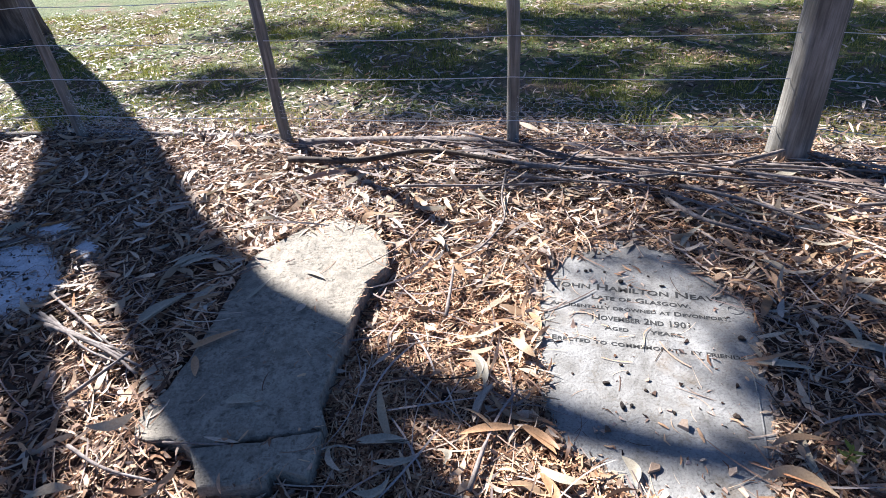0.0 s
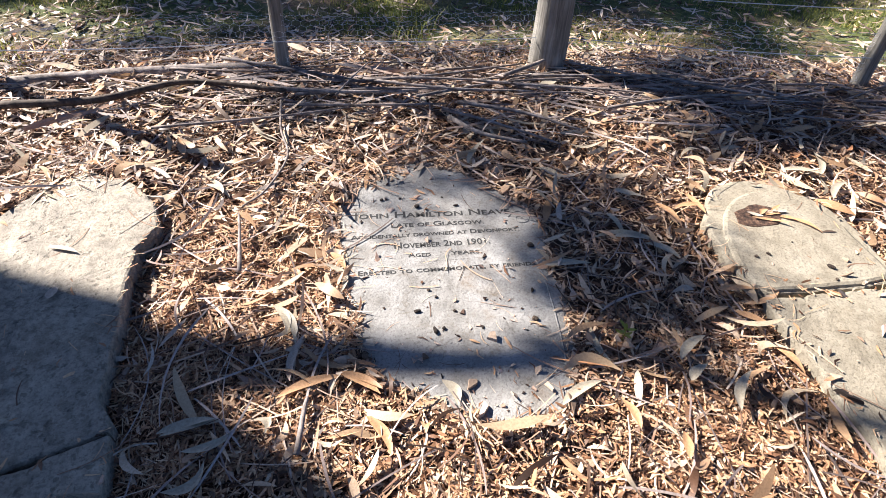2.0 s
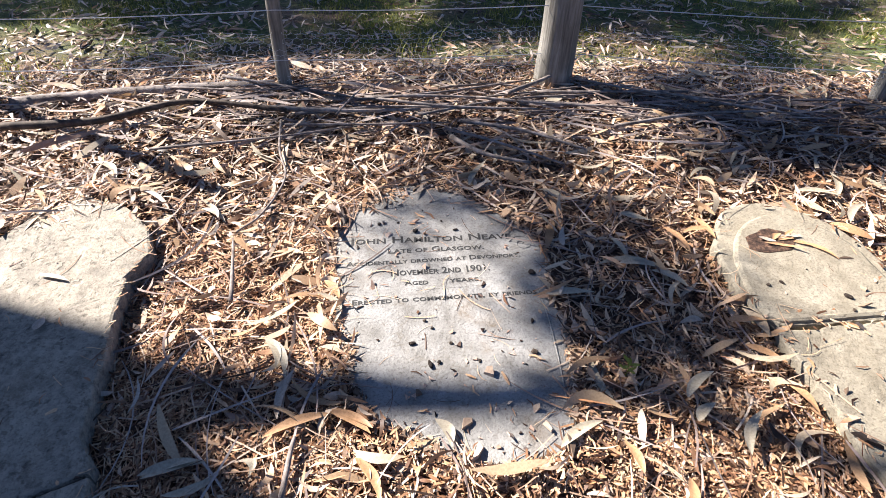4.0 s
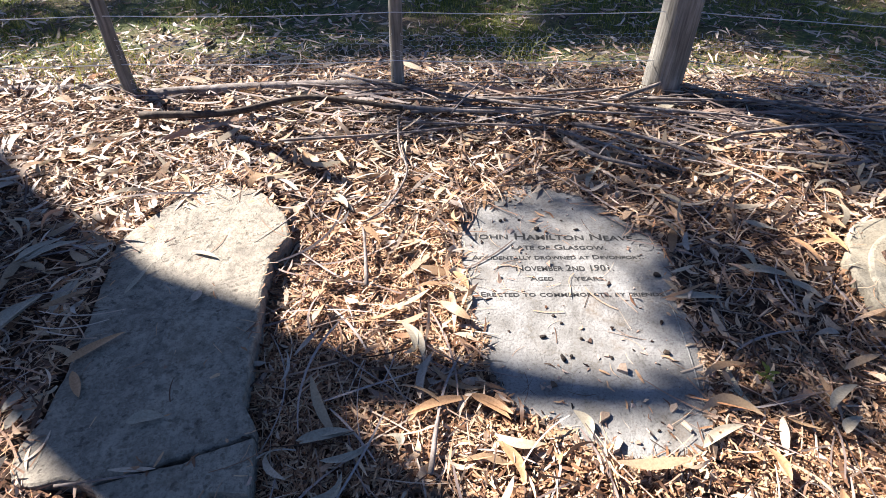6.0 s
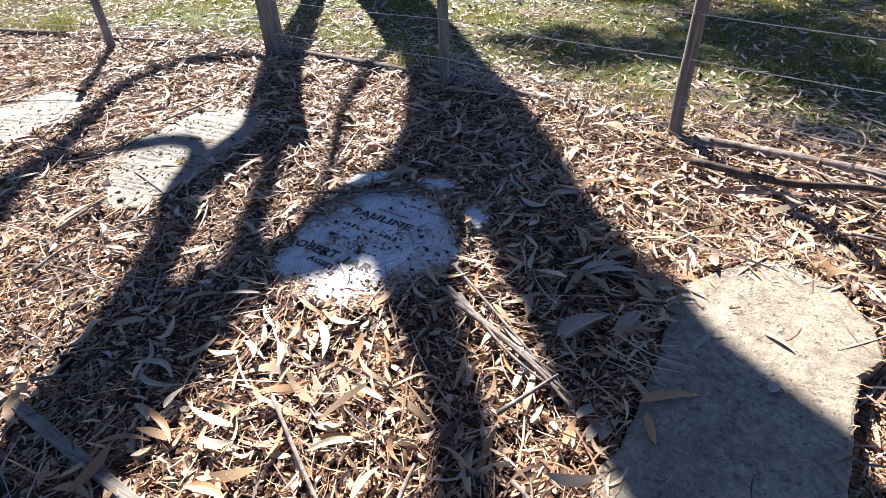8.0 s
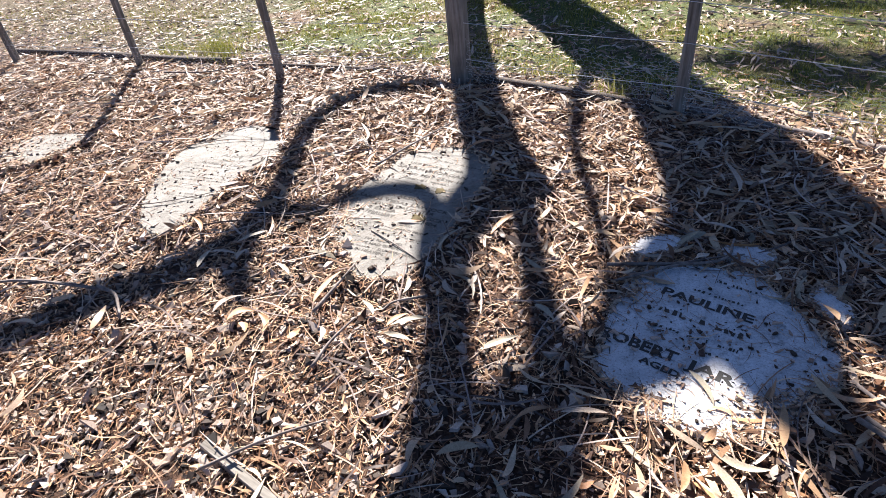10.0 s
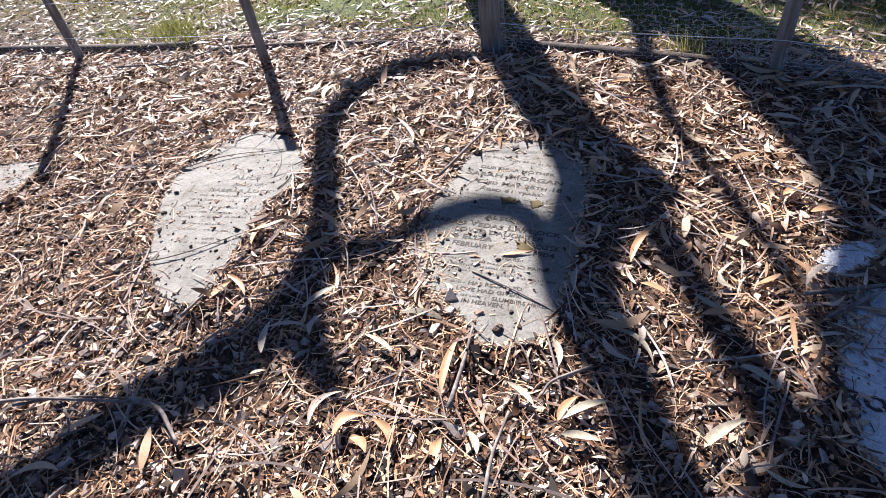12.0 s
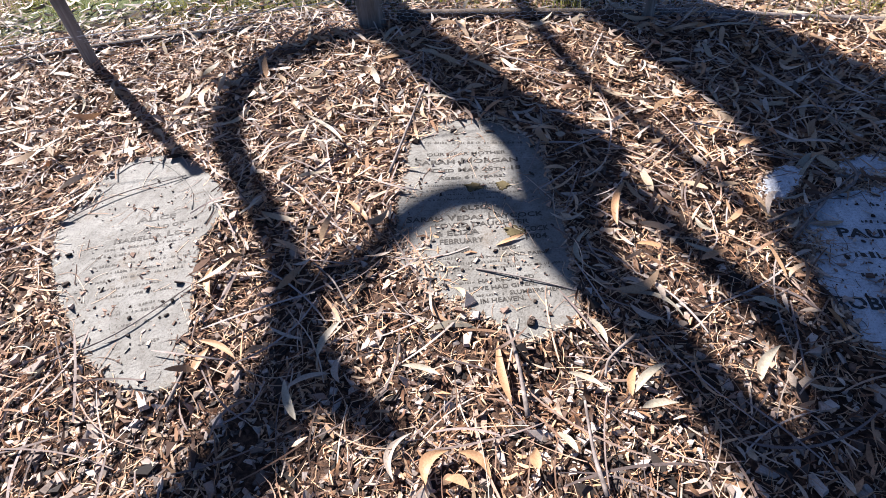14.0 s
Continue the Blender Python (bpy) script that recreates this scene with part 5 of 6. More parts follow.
# ---- netting ----
def netting():
    verts, faces = [], []

    def seg(a, b, r=0.00055):
        d = (b - a).normalized()
        s = d.cross(Vector((0.2, 1, 0.1))).normalized() * r
        u = d.cross(s).normalized() * r
        k = len(verts)
        for p in (a, b):
            verts.extend((p + s, p - s * 0.5 + u * 0.87, p - s * 0.5 - u * 0.87))
        for i in range(3):
            faces.append((k + i, k + (i + 1) % 3, k + 3 + (i + 1) % 3, k + 3 + i))
    cell, rows = 0.045, 13
    for (ax, ay, _, _), (bx, by, _, _) in zip(POSTS, POSTS[1:]):
        a, b = Vector((ax, ay - 0.02, 0)), Vector((bx, by - 0.02, 0))
        n = int((b - a).length / cell)
        d = (b - a) / n
        h = cell * 0.5

        def at(i, j):
            p = a + d * i
            sag = 0.015 * noise.noise((p.x * 3, p.y * 3, j * 0.3))
            return p + Vector((0, sag * 2, 0.01 + h * j + sag))
        for j in range(rows):
            for i in range(n):
                o = 0.5 * (j % 2)
                p = at(i + o, j + 0.33)
                seg(p, at(i + o + 0.5, j + 0.66))
                seg(at(i + o + 0.5, j + 0.66), at(i + o + 1, j + 0.33))
                seg(at(i + o + 0.5, j + 0.66), at(i + o + 0.5, j + 1.33))
    me = arrays("netting", [v - Vector(fence.location) for v in verts], faces)
    link("netting", me, WIRE, fence, "fine hexagonal wire netting")["kind"] = "stuff"


netting()


# ---- litter, grass ----
def on_stone(x, y):
    for poly in STONES:
        if inside(x, y, poly):
            return poly
    return None


BOXES = [(min(p[0] for p in s), max(p[0] for p in s), min(p[1] for p in s), max(p[1] for p in s), s) for s in STONES]


def rim(x, y):
    """Metres inside a stone's outline, or none outside."""
    for x0, x1, y0, y1, s in BOXES:
        if x0 < x < x1 and y0 < y < y1 and inside(x, y, s):
            return edge_distance(x, y, s)
    return None




def scatter(count, x0, x1, low, high, keep, seed, on_stones=0.02, cover=0.85):
    """Places on the litter bed: x, y, z."""
    r = random.Random(seed)
    out = []
    while len(out) < count:
        x = r.uniform(x0, x1)
        lo, hi = low(x), high(x)
        y = r.uniform(lo, hi)
        if r.random() > keep(x, y):
            continue
        deep = rim(x, y)
        z, loose = lump(x, y), 1.0
        if deep is not None:
            tall = -0.82 < x < -0.12 or x > 1.5
            creep = 0.018 * (1 + 1.2 * noise.noise((x * 4, y * 4, 12)))
            if not tall:
                for bx, by, br in BURIED:
                    creep += 0.42 * max(0, 1 - math.hypot(x - bx, y - by) / br)
            chance = on_stones + (0.25 * math.exp(-deep / 0.01) + 1.1 * cover * max(0, 1 - math.hypot(x + 0.46, y - 2.52) / 0.24) + 0.8 * cover * max(0, 1 - math.hypot(x + 0.82, y - 1.3) / 0.14) if tall else cover * math.exp(-(deep / max(creep, 0.008)) ** 1.5))
            if -2.31 < x < -1.49 and y > 2.255 and on_stone(x, y) not in TABLETS:
                chance, z = on_stones, 0.023
            elif not tall and z > 0.021:
                chance = 0.9
            if r.random() > chance:
                continue
            z, loose = (0.057, 0.08) if -0.82 < x < -0.12 else (0.044, 0.08) if x > 1.5 else (z, 0.5) if z > 0.021 else (0.019, 0.08)
        out.append((x, y, z, loose))
    return np.array(out)


def ribbons(name, at, length, width, bend, curl, tilt, layer, material, label, category, stations=6, profile=None, yaw=None, fold=0.0):
    """Many thin curved strips (leaves, bark) joined in one mesh."""
    n = len(at)
    s = np.linspace(-0.5, 0.5, stations)
    prof = np.array(profile) if profile is not None else np.cos(np.pi * s * 0.97) ** 0.7
    yaw = rng.uniform(0, 2 * np.pi, n) if yaw is None else yaw
    L, W = length[:, None], width[:, None]
    x = L * s[None]
    mid = bend[:, None] * L * (0.25 - s[None] ** 2) * 4
    zc = curl[:, None] * L * (s[None] ** 2) * 2 + rng.normal(0, tilt, n)[:, None] * L * s[None]
    tw = rng.normal(0, 0.5, n)[:, None] + rng.normal(0, 0.9, n)[:, None] * s[None]
    vs = []
    for q in (-1, 1):
        off = q * W * 0.5 * prof[None]
        yy, zz = mid + off * np.cos(tw), zc + off * np.sin(tw)
        c, sn = np.cos(yaw)[:, None], np.sin(yaw)[:, None]
        vs.append(np.stack([at[:, :1] + x * c - yy * sn, at[:, 1:2] + x * sn + yy * c, zz], -1))
    v = np.stack(vs, 2)                                  # n, stations, 2, 3
    floor = v[..., 2].min(axis=(1, 2))
    flat = np.where(at[:, 3] < 0.5, 0.35, 1.0)
    v[..., 2] *= flat[:, None, None]
    v[..., 2] += (at[:, 2] + layer * at[:, 3] - floor * flat * 0.75)[:, None, None]
    verts = v.reshape(-1, 3)
    base = (np.arange(n) * stations * 2)[:, None]
    k = np.arange(stations - 1)[None] * 2
    f = np.stack([base + k, base + k + 2, base + k + 3, base + k + 1], -1).reshape(-1, 4)
    me = bpy.data.meshes.new(name)
    me.vertices.add(len(verts))
    me.vertices.foreach_set("co", verts.astype(np.float32).ravel())
    me.loops.add(f.size)
    me.loops.foreach_set("vertex_index", f.ravel().astype(np.int32))
    me.polygons.add(len(f))
    me.polygons.foreach_set("loop_start", np.arange(0, f.size, 4, dtype=np.int32))
    me.update(calc_edges=True)
    me.validate()
    ob = link(name, me, material, smooth=True)
    return tagged(ob, label, category, kind="stuff")


def chunks(name, at, size, flat, material, label, category, sides=4):
    """Many small angular pieces: bark chips, soil crumbs."""
    n = len(at)
    ang = np.sort(rng.uniform(0, 2 * np.pi, (n, sides)), 1) * 0.5 + np.linspace(0, 2 * np.pi, sides, endpoint=False)[None] * 0.5 * 2 * 0.75
    rad = size[:, None] * rng.uniform(0.55, 1.15, (n, sides))
    yaw, stretch = rng.uniform(0, 6.283, n), rng.uniform(1.0, 2.4, n)
    px, py = rad * np.cos(ang) * stretch[:, None], rad * np.sin(ang)
    tall = size * flat * rng.uniform(0.6, 1.5, n)
    tx, ty = rng.normal(0, 0.35, n)[:, None], rng.normal(0, 0.35, n)[:, None]
    rows = []
    for k, (sc, lev) in enumerate(((1.0, -0.5), (0.85, 0.5))):
        qx, qy = px * sc, py * sc
        zz = lev * tall[:, None] + qx * tx + qy * ty + rng.normal(0, 0.12, (n, sides)) * tall[:, None]
        c, sn = np.cos(yaw)[:, None], np.sin(yaw)[:, None]
        rows.append(np.stack([at[:, :1] + qx * c - qy * sn, at[:, 1:2] + qx * sn + qy * c, at[:, 2:3] + zz + tall[:, None] * 0.4], -1))
    verts = np.concatenate(rows, 1).reshape(-1, 3)
    faces = []
    for i in range(n):
        b = i * sides * 2
        faces.append(tuple(b + sides + k for k in range(sides)))
        faces += [(b + k, b + (k + 1) % sides, b + sides + (k + 1) % sides, b + sides + k) for k in range(sides)]
    ob = link(name, arrays(name, verts, faces), material)
    return tagged(ob, label, category, kind="stuff")


def sway(x, y, s, k):
    return noise.noise((x * s, y * s, k))


front = lambda x: -1.6
back = lambda x: fence_y(x) + 0.35
U = rng.uniform


def leafy(x, y):
    """More leaves towards the fence, fewer where chips lie bare."""
    near = min(max((y - 1.7) / 1.4, 0), 1)
    left = min(max((-1.7 - x) / 1.0, 0), 1)
    bare = (1 - left * (0.9 - 0.6 * near)) * min(1, max(0.03, 0.35 + (y - 0.2) / 0.8))
    dirt = 0.22 if (-0.2 < x < 0.22 and 1.1 < y < 2.05) else 1
    edge = 1 if y < fence_y(x) + 0.05 else 0.6
    if x > 0.1 and y < 1.1:
        bare *= 0.5
    return bare * dirt * edge * min(1, 0.62 + 0.45 * near + 0.5 * sway(x, y, 1.6, 2))


def chippy(x, y):
    return min(1, 0.5 + 0.5 * min(max((-2.4 - x) / 1.5, 0), 1) + 0.5 * (y < 1.6)) * min(1, max(0.06, 0.5 + y / 0.8)) * (0.75 + 0.5 * sway(x, y, 2.2, 9))


p = scatter(40000, -8.6, 4.8, front, back, chippy, 31, 0.006, 0.22)
chunks("bark_chips", p, rng.lognormal(-5.0, 0.5, len(p)).clip(0.003, 0.022), 0.55, CHIP, "dark brown and grey bark chips over the soil", "bark chips")
p = scatter(56000, -8.6, 4.8, front, back, lambda x, y: 0.9 * min(1, max(0.1, 0.6 + y / 1.2)), 32, 0.03)
ribbons("dry_needles", p, U(0.025, 0.1, len(p)), U(0.0012, 0.0028, len(p)), rng.normal(0, 0.1, len(p)), rng.normal(0, 0.1, len(p)), 0.18, U(0.0, 0.012, len(p)), NEEDLE, "fine reddish-brown dry needles among the litter", "needles", 4, (1, 1, 1, 1))
fine = lambda x, y: min(1, max(0.02, 0.2 + y / 0.9)) * (0.7 + 0.3 * min(1, max(0, (x + 2.6) / 1.2))) * (0.8 + 0.5 * sway(x, y, 2.4, 27))
p = scatter(52000, -7.0, 4.2, lambda x: -0.4, back, fine, 51, 0.01, 0.4)
ribbons("leaf_crumble", p, U(0.012, 0.05, len(p)), U(0.004, 0.012, len(p)), rng.normal(0, 0.1, len(p)), rng.normal(0, 0.2, len(p)), 0.2, U(0.0, 0.014, len(p)), LEAF_CRUMB, "broken orange-brown leaf crumbs filling gaps in the litter", "leaf litter", 3, (0.6, 1, 0.5))
p = scatter(9000, -0.24, 0.42, lambda x: 1.15, lambda x: 2.3, lambda x, y: 0.9 + 0.4 * sway(x, y, 5, 17), 53, 0.004, 0.2)
ribbons("needle_mat", p, U(0.012, 0.05, len(p)), U(0.0018, 0.005, len(p)), rng.normal(0, 0.1, len(p)), rng.normal(0, 0.1, len(p)), 0.15, U(0.0, 0.01, len(p)), NEEDLE, "reddish-brown mat of fine needles between two gravestones", "needles", 3, (1, 1, 0.7))
p = scatter(16000, -0.1, 2.4, lambda x: 0.3, lambda x: 1.4, lambda x, y: min(1, max(0.1, (1.45 - y) / 0.25)) * min(1, 0.2 + y / 0.9), 52, 0.01, 0.4)
ribbons("leaf_crumble", p, U(0.01, 0.04, len(p)), U(0.003, 0.01, len(p)), rng.normal(0, 0.1, len(p)), rng.normal(0, 0.2, len(p)), 0.2, U(0.004, 0.02, len(p)), LEAF_CRUMB, "fine orange-brown leaf crumbs and bark before the arched gravestone", "leaf litter", 3, (0.6, 1, 0.5))
p = scatter(11000, -8.6, 4.8, front, back, lambda x, y: (0.75 + 0.3 * sway(x, y, 2, 4)) * min(1, max(0.05, 0.5 + y / 1.0)) * (1 - 0.55 * min(1, max(0, (-1.9 - x) / 0.8))), 33, 0.012)
ribbons("thin_twigs", p, U(0.06, 0.26, len(p)), U(0.002, 0.006, len(p)), rng.normal(0, 0.07, len(p)), rng.normal(0, 0.05, len(p)), 0.1, U(0.002, 0.022, len(p)), TWIG, "thin dry brown twigs strewn over the litter", "twigs", 6, (1, 1, 1, 1, 1, 0.7))
p = scatter(19000, -8.6, 4.8, front, back, leafy, 34, 0.006)
ribbons("gum_leaf_litter", p, rng.lognormal(-2.75, 0.48, len(p)).clip(0.015, 0.17), rng.lognormal(-4.6, 0.45, len(p)).clip(0.003, 0.024), rng.normal(0, 0.1, len(p)), rng.normal(0.06, 0.22, len(p)), 0.16, U(0.003, 0.03, len(p)), LEAF_DRY, "thick bed of brown and buff dry gum leaves", "leaf litter")
p = scatter(5800, -8.6, 4.8, lambda x: 1.2, back, lambda x, y: leafy(x, y) * min(1, max(0.15, (y - 1.2) / 1.6)), 35, 0.004)
ribbons("grey_leaf_litter", p, rng.lognormal(-2.6, 0.45, len(p)).clip(0.02, 0.19), rng.lognormal(-4.55, 0.45, len(p)).clip(0.003, 0.024), rng.normal(0, 0.1, len(p)), rng.normal(0.05, 0.2, len(p)), 0.15, U(0.008, 0.036, len(p)), LEAF_GREY, "silver-grey weathered gum leaves towards the fence", "leaf litter")
p = scatter(1100, -8.6, 4.8, front, back, leafy, 41, 0.0)
ribbons("large_leaf_litter", p, U(0.1, 0.19, len(p)), U(0.016, 0.032, len(p)), rng.normal(0, 0.12, len(p)), rng.normal(0.05, 0.15, len(p)), 0.12, U(0.02, 0.04, len(p)), LEAF_PALE, "long pale sickle-shaped gum leaves on the litter", "leaf litter", 8)
p = scatter(2300, -8.6, 4.8, lambda x: 0.2, back, lambda x, y: 0.4 + 0.5 * min(1, max(0, (y - 1) / 1.5)), 42, 0.003)
ribbons("bark_strands", p, U(0.15, 0.42, len(p)), U(0.003, 0.008, len(p)), rng.normal(0, 0.09, len(p)), rng.normal(0, 0.03, len(p)), 0.05, U(0.015, 0.035, len(p)), STRIP, "long pale strands of shed bark over leaves", "bark strands", 9, (0.6, 1, 1, 1, 1, 1, 1, 0.9, 0.5))
p = scatter(36000, -8.6, -1.3, front, lambda x: 2.7, lambda x, y: min(1, max(0.03, 0.5 + y / 0.8)) * min(1, max(0.1, (2.9 - y) / 1.6)) * min(1, max(0.15, (-1.2 - x) / 1.6)) * (0.8 + 0.5 * sway(x, y, 2.6, 19)), 43, 0.006, 0.22)
chunks("bark_mulch", p, rng.lognormal(-4.85, 0.5, len(p)).clip(0.003, 0.026), 0.5, CHIP_GREY, "broken bark mulch and woody crumbs over soil", "bark mulch")


def crept_crumbs(count, seed):
    """Bark crumbs lapping over the rims of the sunken tablets."""
    r = random.Random(seed)
    out = []
    sunk = [s for s in STONES if min(q[0] for q in s) > -6.5 and (max(q[0] for q in s) < -1.4 or 0.3 < min(q[0] for q in s) < 0.6)]
    while len(out) < count:
        s = r.choice(sunk)
        i = r.randrange(len(s))
        (ax, ay), (bx, by) = s[i], s[(i + 1) % len(s)]
        if r.random() > math.hypot(bx - ax, by - ay) / 0.2:
            continue
        t, cx, cy = r.random(), sum(q[0] for q in s) / len(s), sum(q[1] for q in s) / len(s)
        x, y = ax + (bx - ax) * t, ay + (by - ay) * t
        wide = 0.012 + 0.03 * max(0, noise.noise((x * 7, y * 7, 3)) + 0.2)
        for bx, by, br in BURIED:
            wide += 0.14 * max(0, 1 - math.hypot(x - bx, y - by) / br)
        d = math.hypot(cx - x, cy - y) + 1e-6
        go = r.uniform(-0.25, 1.0) * r.uniform(0.4, 1.1) * wide
        if r.random() > 0.25 + wide / 0.09:
            continue
        x, y = x + (cx - x) / d * go, y + (cy - y) / d * go
        out.append((x, y, 0.018 if go > 0 else 0.018 + go * 0.3, 0.1))
    return np.array(out)


p = crept_crumbs(8000, 77)
chunks("crept_crumbs", p, rng.lognormal(-5.3, 0.45, len(p)).clip(0.0025, 0.012), 0.4, CRUMB, "bark crumbs lapping over rims of sunken gravestones", "bark chips")



def on_tablets(count, seed):
    """Places strewn over the tablets, thickest on the broken one and towards the feet of the worn ones."""
    r = random.Random(seed)
    out = []
    while len(out) < count:
        x0, x1, y0, y1, s, top = r.choice(SUNK)
        x, y = r.uniform(x0, x1), r.uniform(y0, y1)
        much = 0.22 if x > 0 else 1.0 if x > -2.5 else 0.55
        lie = 0.5 + 1.3 * noise.noise((x * 6, y * 6, 31)) + 0.4 * (y1 - y) / (y1 - y0)
        if inside(x, y, s) and r.random() < much * lie:
            out.append((x, y, max(top, lump(x, y)) + 0.001, 0.1))
    return np.array(out)


p = on_tablets(1500, 78)
chunks("stone_crumbs", p, rng.lognormal(-5.5, 0.5, len(p)).clip(0.002, 0.014), 0.5, CHIP, "dark bark crumbs strewn over the pale gravestones", "bark chips")
p = on_tablets(420, 79)
ribbons("stone_twigs", p, U(0.02, 0.12, len(p)), U(0.0012, 0.003, len(p)), rng.normal(0, 0.1, len(p)), rng.normal(0, 0.06, len(p)), 0.04, U(0.0, 0.004, len(p)), TWIG, "fine dry twigs lying across the gravestones", "twigs", 5, (1, 1, 1, 1, 0.7))
p = scatter(17000, 0.1, 4.2, lambda x: 0.0, lambda x: 1.35, lambda x, y: 0.7 + 0.5 * sway(x, y, 2.6, 19), 44)
chunks("bark_mulch", p, rng.lognormal(-4.85, 0.5, len(p)).clip(0.003, 0.026), 0.5, CRUMB, "broken bark mulch and woody crumbs over soil", "bark mulch")
# stripped bark along the fence
p = scatter(800, -0.9, 4.8, lambda x: fence_y(x) - 0.75, lambda x: fence_y(x) - 0.02, lambda x, y: min(1, max(0.03, 1 - (fence_y(x) - y) / 0.7)) * min(1, max(0.15, (x + 0.6))), 36, 0.0)
ribbons("bark_strips", p, U(0.12, 0.5, len(p)), U(0.004, 0.016, len(p)), rng.normal(0, 0.04, len(p)), rng.normal(0, 0.03, len(p)), 0.05, U(0.01, 0.045, len(p)), STRIP, "long strips of shed grey bark by the fence", "bark strips", 8, (0.6, 1, 1, 1, 1, 1, 0.9, 0.5), yaw=-0.3 + rng.normal(0, 0.38, len(p)))
# leaves and bark on the lawn
lawn = lambda x, y: (0.34 + 0.1 * min(max((-6 - x) / 2, 0), 1) + 0.7 * math.exp(-max(y - fence_y(x) - 0.3 - 0.3 * sway(x, y, 0.8, 21), 0) / 0.45)) * (0.85 + 0.6 * sway(x, y, 1.5, 6))
beyond = lambda x: fence_y(x) + 0.15
p = scatter(13000, -12.0, 6.0, beyond, lambda x: 8.0, lawn, 37)
ribbons("lawn_leaves", p, U(0.05, 0.15, len(p)), U(0.007, 0.02, len(p)), rng.normal(0, 0.1, len(p)), rng.normal(0.05, 0.15, len(p)), 0.1, U(0.006, 0.025, len(p)), LEAF_GREY, "dry grey gum leaves scattered over the lawn", "leaf litter")
p = scatter(15000, -13.0, 6.0, beyond, lambda x: 8.5, lawn, 47)
ribbons("lawn_litter", p, U(0.025, 0.1, len(p)), U(0.004, 0.016, len(p)), rng.normal(0, 0.1, len(p)), rng.normal(0.05, 0.15, len(p)), 0.1, U(0.0, 0.018, len(p)), LEAF_DRY, "small brown leaf litter thinning out over the lawn", "leaf litter")
p = scatter(8000, -11.0, 5.5, beyond, lambda x: 7.5, lawn, 48)
chunks("lawn_bark", p, rng.lognormal(-5.0, 0.5, len(p)).clip(0.003, 0.02), 0.5, CHIP, "bark crumbs scattered over the thin lawn", "bark chips")


def turfy(x, y):
    e = y - fence_y(x)
    patchy = min(max(0.45 + 2.2 * sway(x, y, 1.3, 8) + 0.8 * sway(x, y, 4.0, 13), 0.04), 1)
    return min(max(e / 0.6 - 0.35 + 0.9 * sway(x, y, 0.9, 5), 0), 1) * patchy * (1 - 0.8 * min(max((-6.2 - x) / 2.0, 0), 1))


p = scatter(105000, -11.5, 5.5, lambda x: fence_y(x) + 0.05, lambda x: 8.2, turfy, 38)


def blades(name, p, tall, wide, material, label):
    n = len(p)
    w = rng.uniform(0, 6.283, n)
    lean, d = rng.uniform(0.1, 0.9, n) * tall, rng.uniform(0, 6.283, n)
    sx, sy = np.cos(w) * wide, np.sin(w) * wide
    a = np.stack([p[:, 0] - sx, p[:, 1] - sy, p[:, 2] - 0.004], -1)
    b = np.stack([p[:, 0] + sx, p[:, 1] + sy, p[:, 2] - 0.004], -1)
    m = np.stack([p[:, 0] + np.cos(d) * lean * 0.35, p[:, 1] + np.sin(d) * lean * 0.35, p[:, 2] + tall * 0.6], -1)
    c = np.stack([p[:, 0] + np.cos(d) * lean, p[:, 1] + np.sin(d) * lean, p[:, 2] + tall], -1)
    q = np.stack([sx, sy, sx * 0], -1) * 0.75
    verts = np.stack([a, b, m - q, m + q, c], 1).reshape(-1, 3)
    faces = []
    for i in range(n):
        k = i * 5
        faces += [(k, k + 1, k + 3, k + 2), (k + 2, k + 3, k + 4)]
    tagged(link(name, arrays(name, verts, faces), material), label, "grass", kind="stuff")


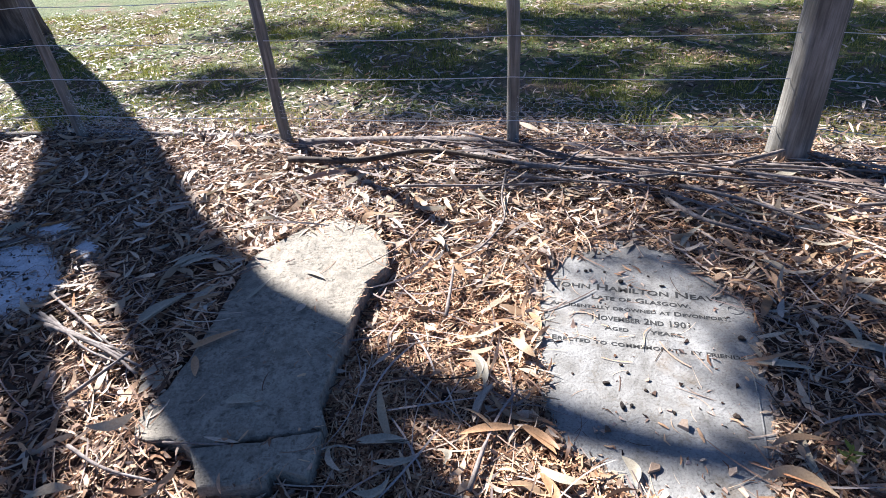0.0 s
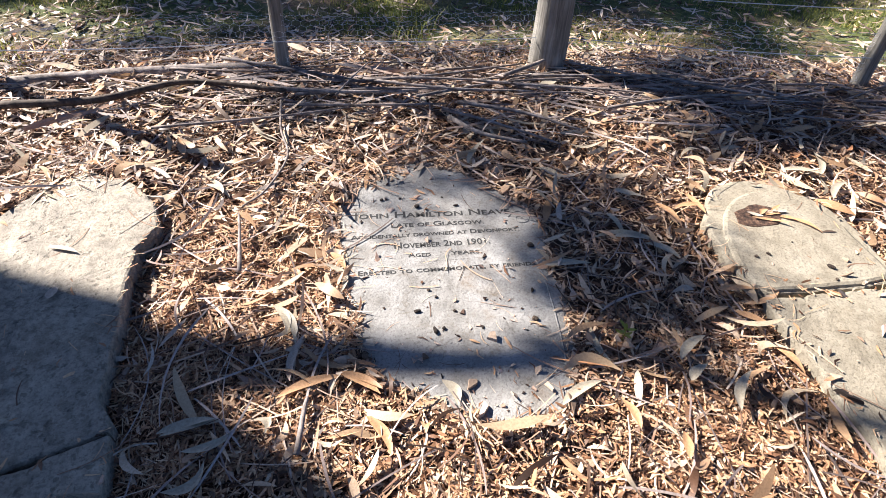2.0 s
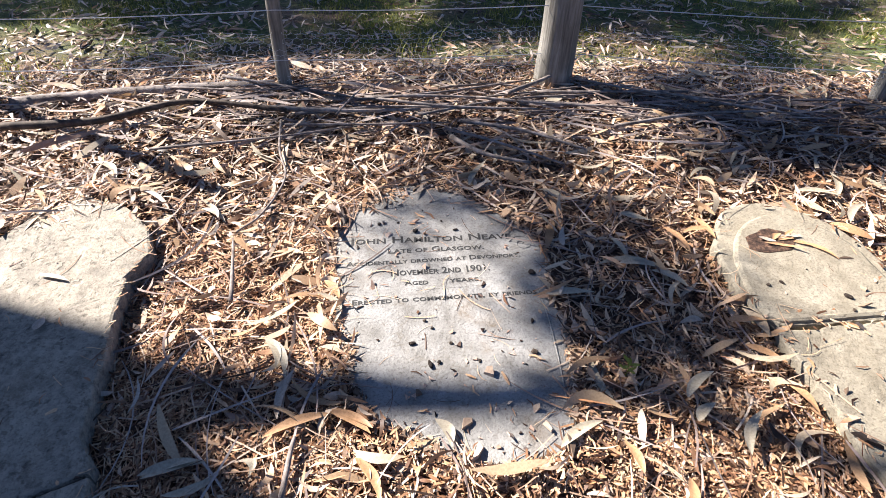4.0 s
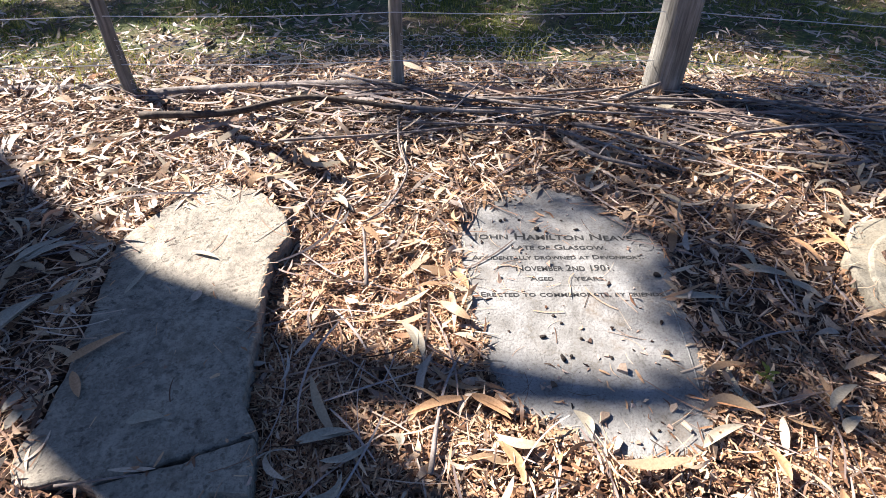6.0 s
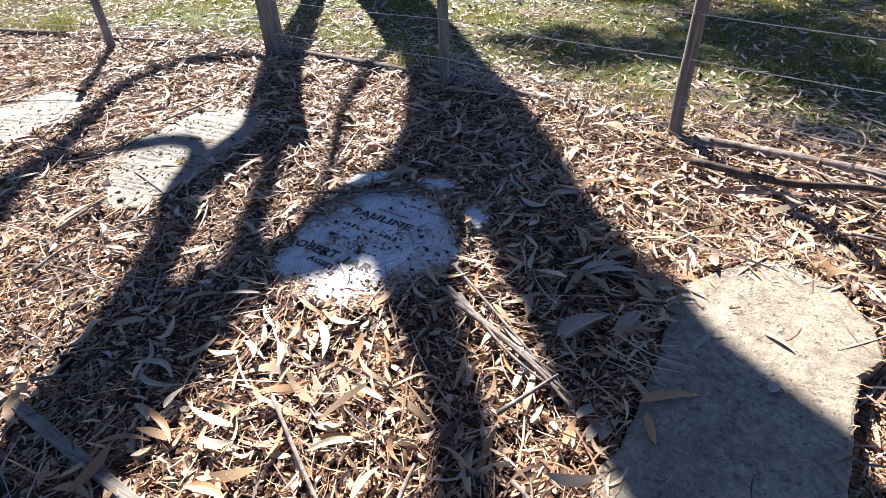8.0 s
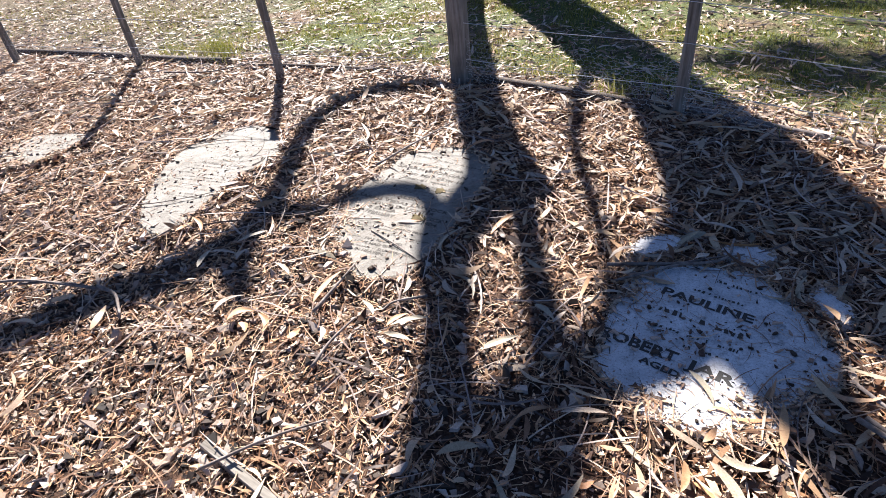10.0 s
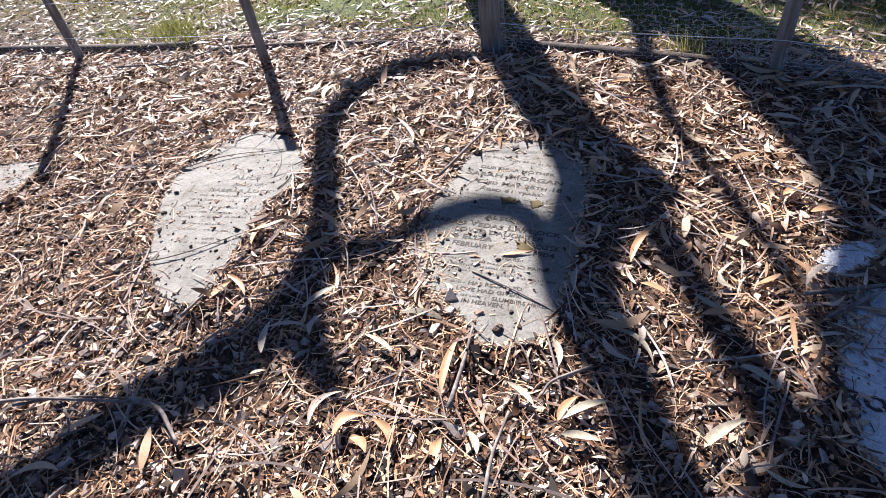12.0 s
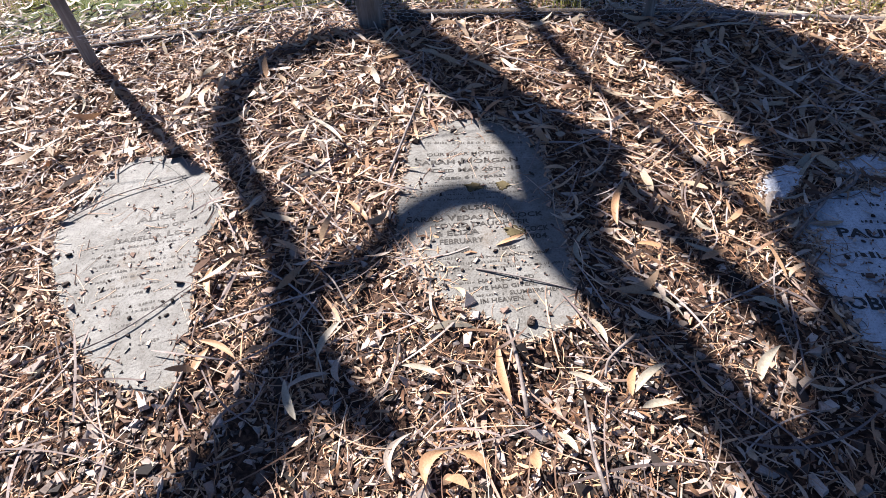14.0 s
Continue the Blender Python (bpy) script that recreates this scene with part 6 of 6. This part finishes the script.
blades("lawn_grass", p, U(0.012, 0.04, len(p)), U(0.0014, 0.0032, len(p)), GRASS, "short patchy green lawn grass beyond the fence")
tufts = []
for tx, ty, count, spread in ((-6.5, 3.75, 420, 0.11), (-6.25, 3.6, 160, 0.1), (-6.9, 3.55, 120, 0.1), (-3.4, 4.07, 60, 0.1), (-2.86, 3.92, 70, 0.08), (-1.4, 3.85, 130, 0.2), (-1.0, 3.75, 90, 0.15), (-2.6, 4.1, 90, 0.12), (1.2, 3.5, 40, 0.1), (-8.2, 4.4, 200, 0.4)):
    for _ in range(count):
        tufts.append((tx + rnd.gauss(0, spread), ty + rnd.gauss(0, spread * 0.7), -0.01))
tufts = np.array(tufts)
tufts = np.hstack([tufts, np.ones((len(tufts), 1))])
blades("grass_tufts", tufts, U(0.06, 0.17, len(tufts)), U(0.0015, 0.003, len(tufts)), GRASS, "taller green grass tufts at the fence foot")
# dry straw by the edging
p = scatter(4200, -4.6, -1.4, lambda x: 0.15, lambda x: 0.95 - 0.06 * (x + 2.5), lambda x, y: 0.8, 39)
blades("dry_straw", p, U(0.01, 0.03, len(p)), U(0.001, 0.002, len(p)), NEEDLE, "thin straw-coloured dead grass by the timber edging")


def weed(x, y):
    """A small green sprig."""
    ob = tagged(empty("weed", x, y, 0.0), "tiny bright green weed sprouting from bark litter", "weed")
    part("stem", tube_bm([(0, 0, -0.02, 0.0015), (0.004, 0, 0.03, 0.0012), (0.006, 0.004, 0.055, 0.0008)], 5, 3), GRASS, ob)
    for k in range(7):
        bm = bmesh.new()
        w = k * 2.4
        c = Vector((0.005, 0.002, 0.018 + 0.006 * k))
        d, s = Vector((math.cos(w), math.sin(w), 0.35)), Vector((-math.sin(w), math.cos(w), 0))
        vs = [bm.verts.new(c + d * a + s * b) for a, b in ((0, 0), (0.01, 0.006), (0.022, 0.005), (0.03, 0), (0.022, -0.005), (0.01, -0.006))]
        bm.faces.new(vs)
        part("leaf", bm, GRASS, ob)


weed(1.186, 1.224)
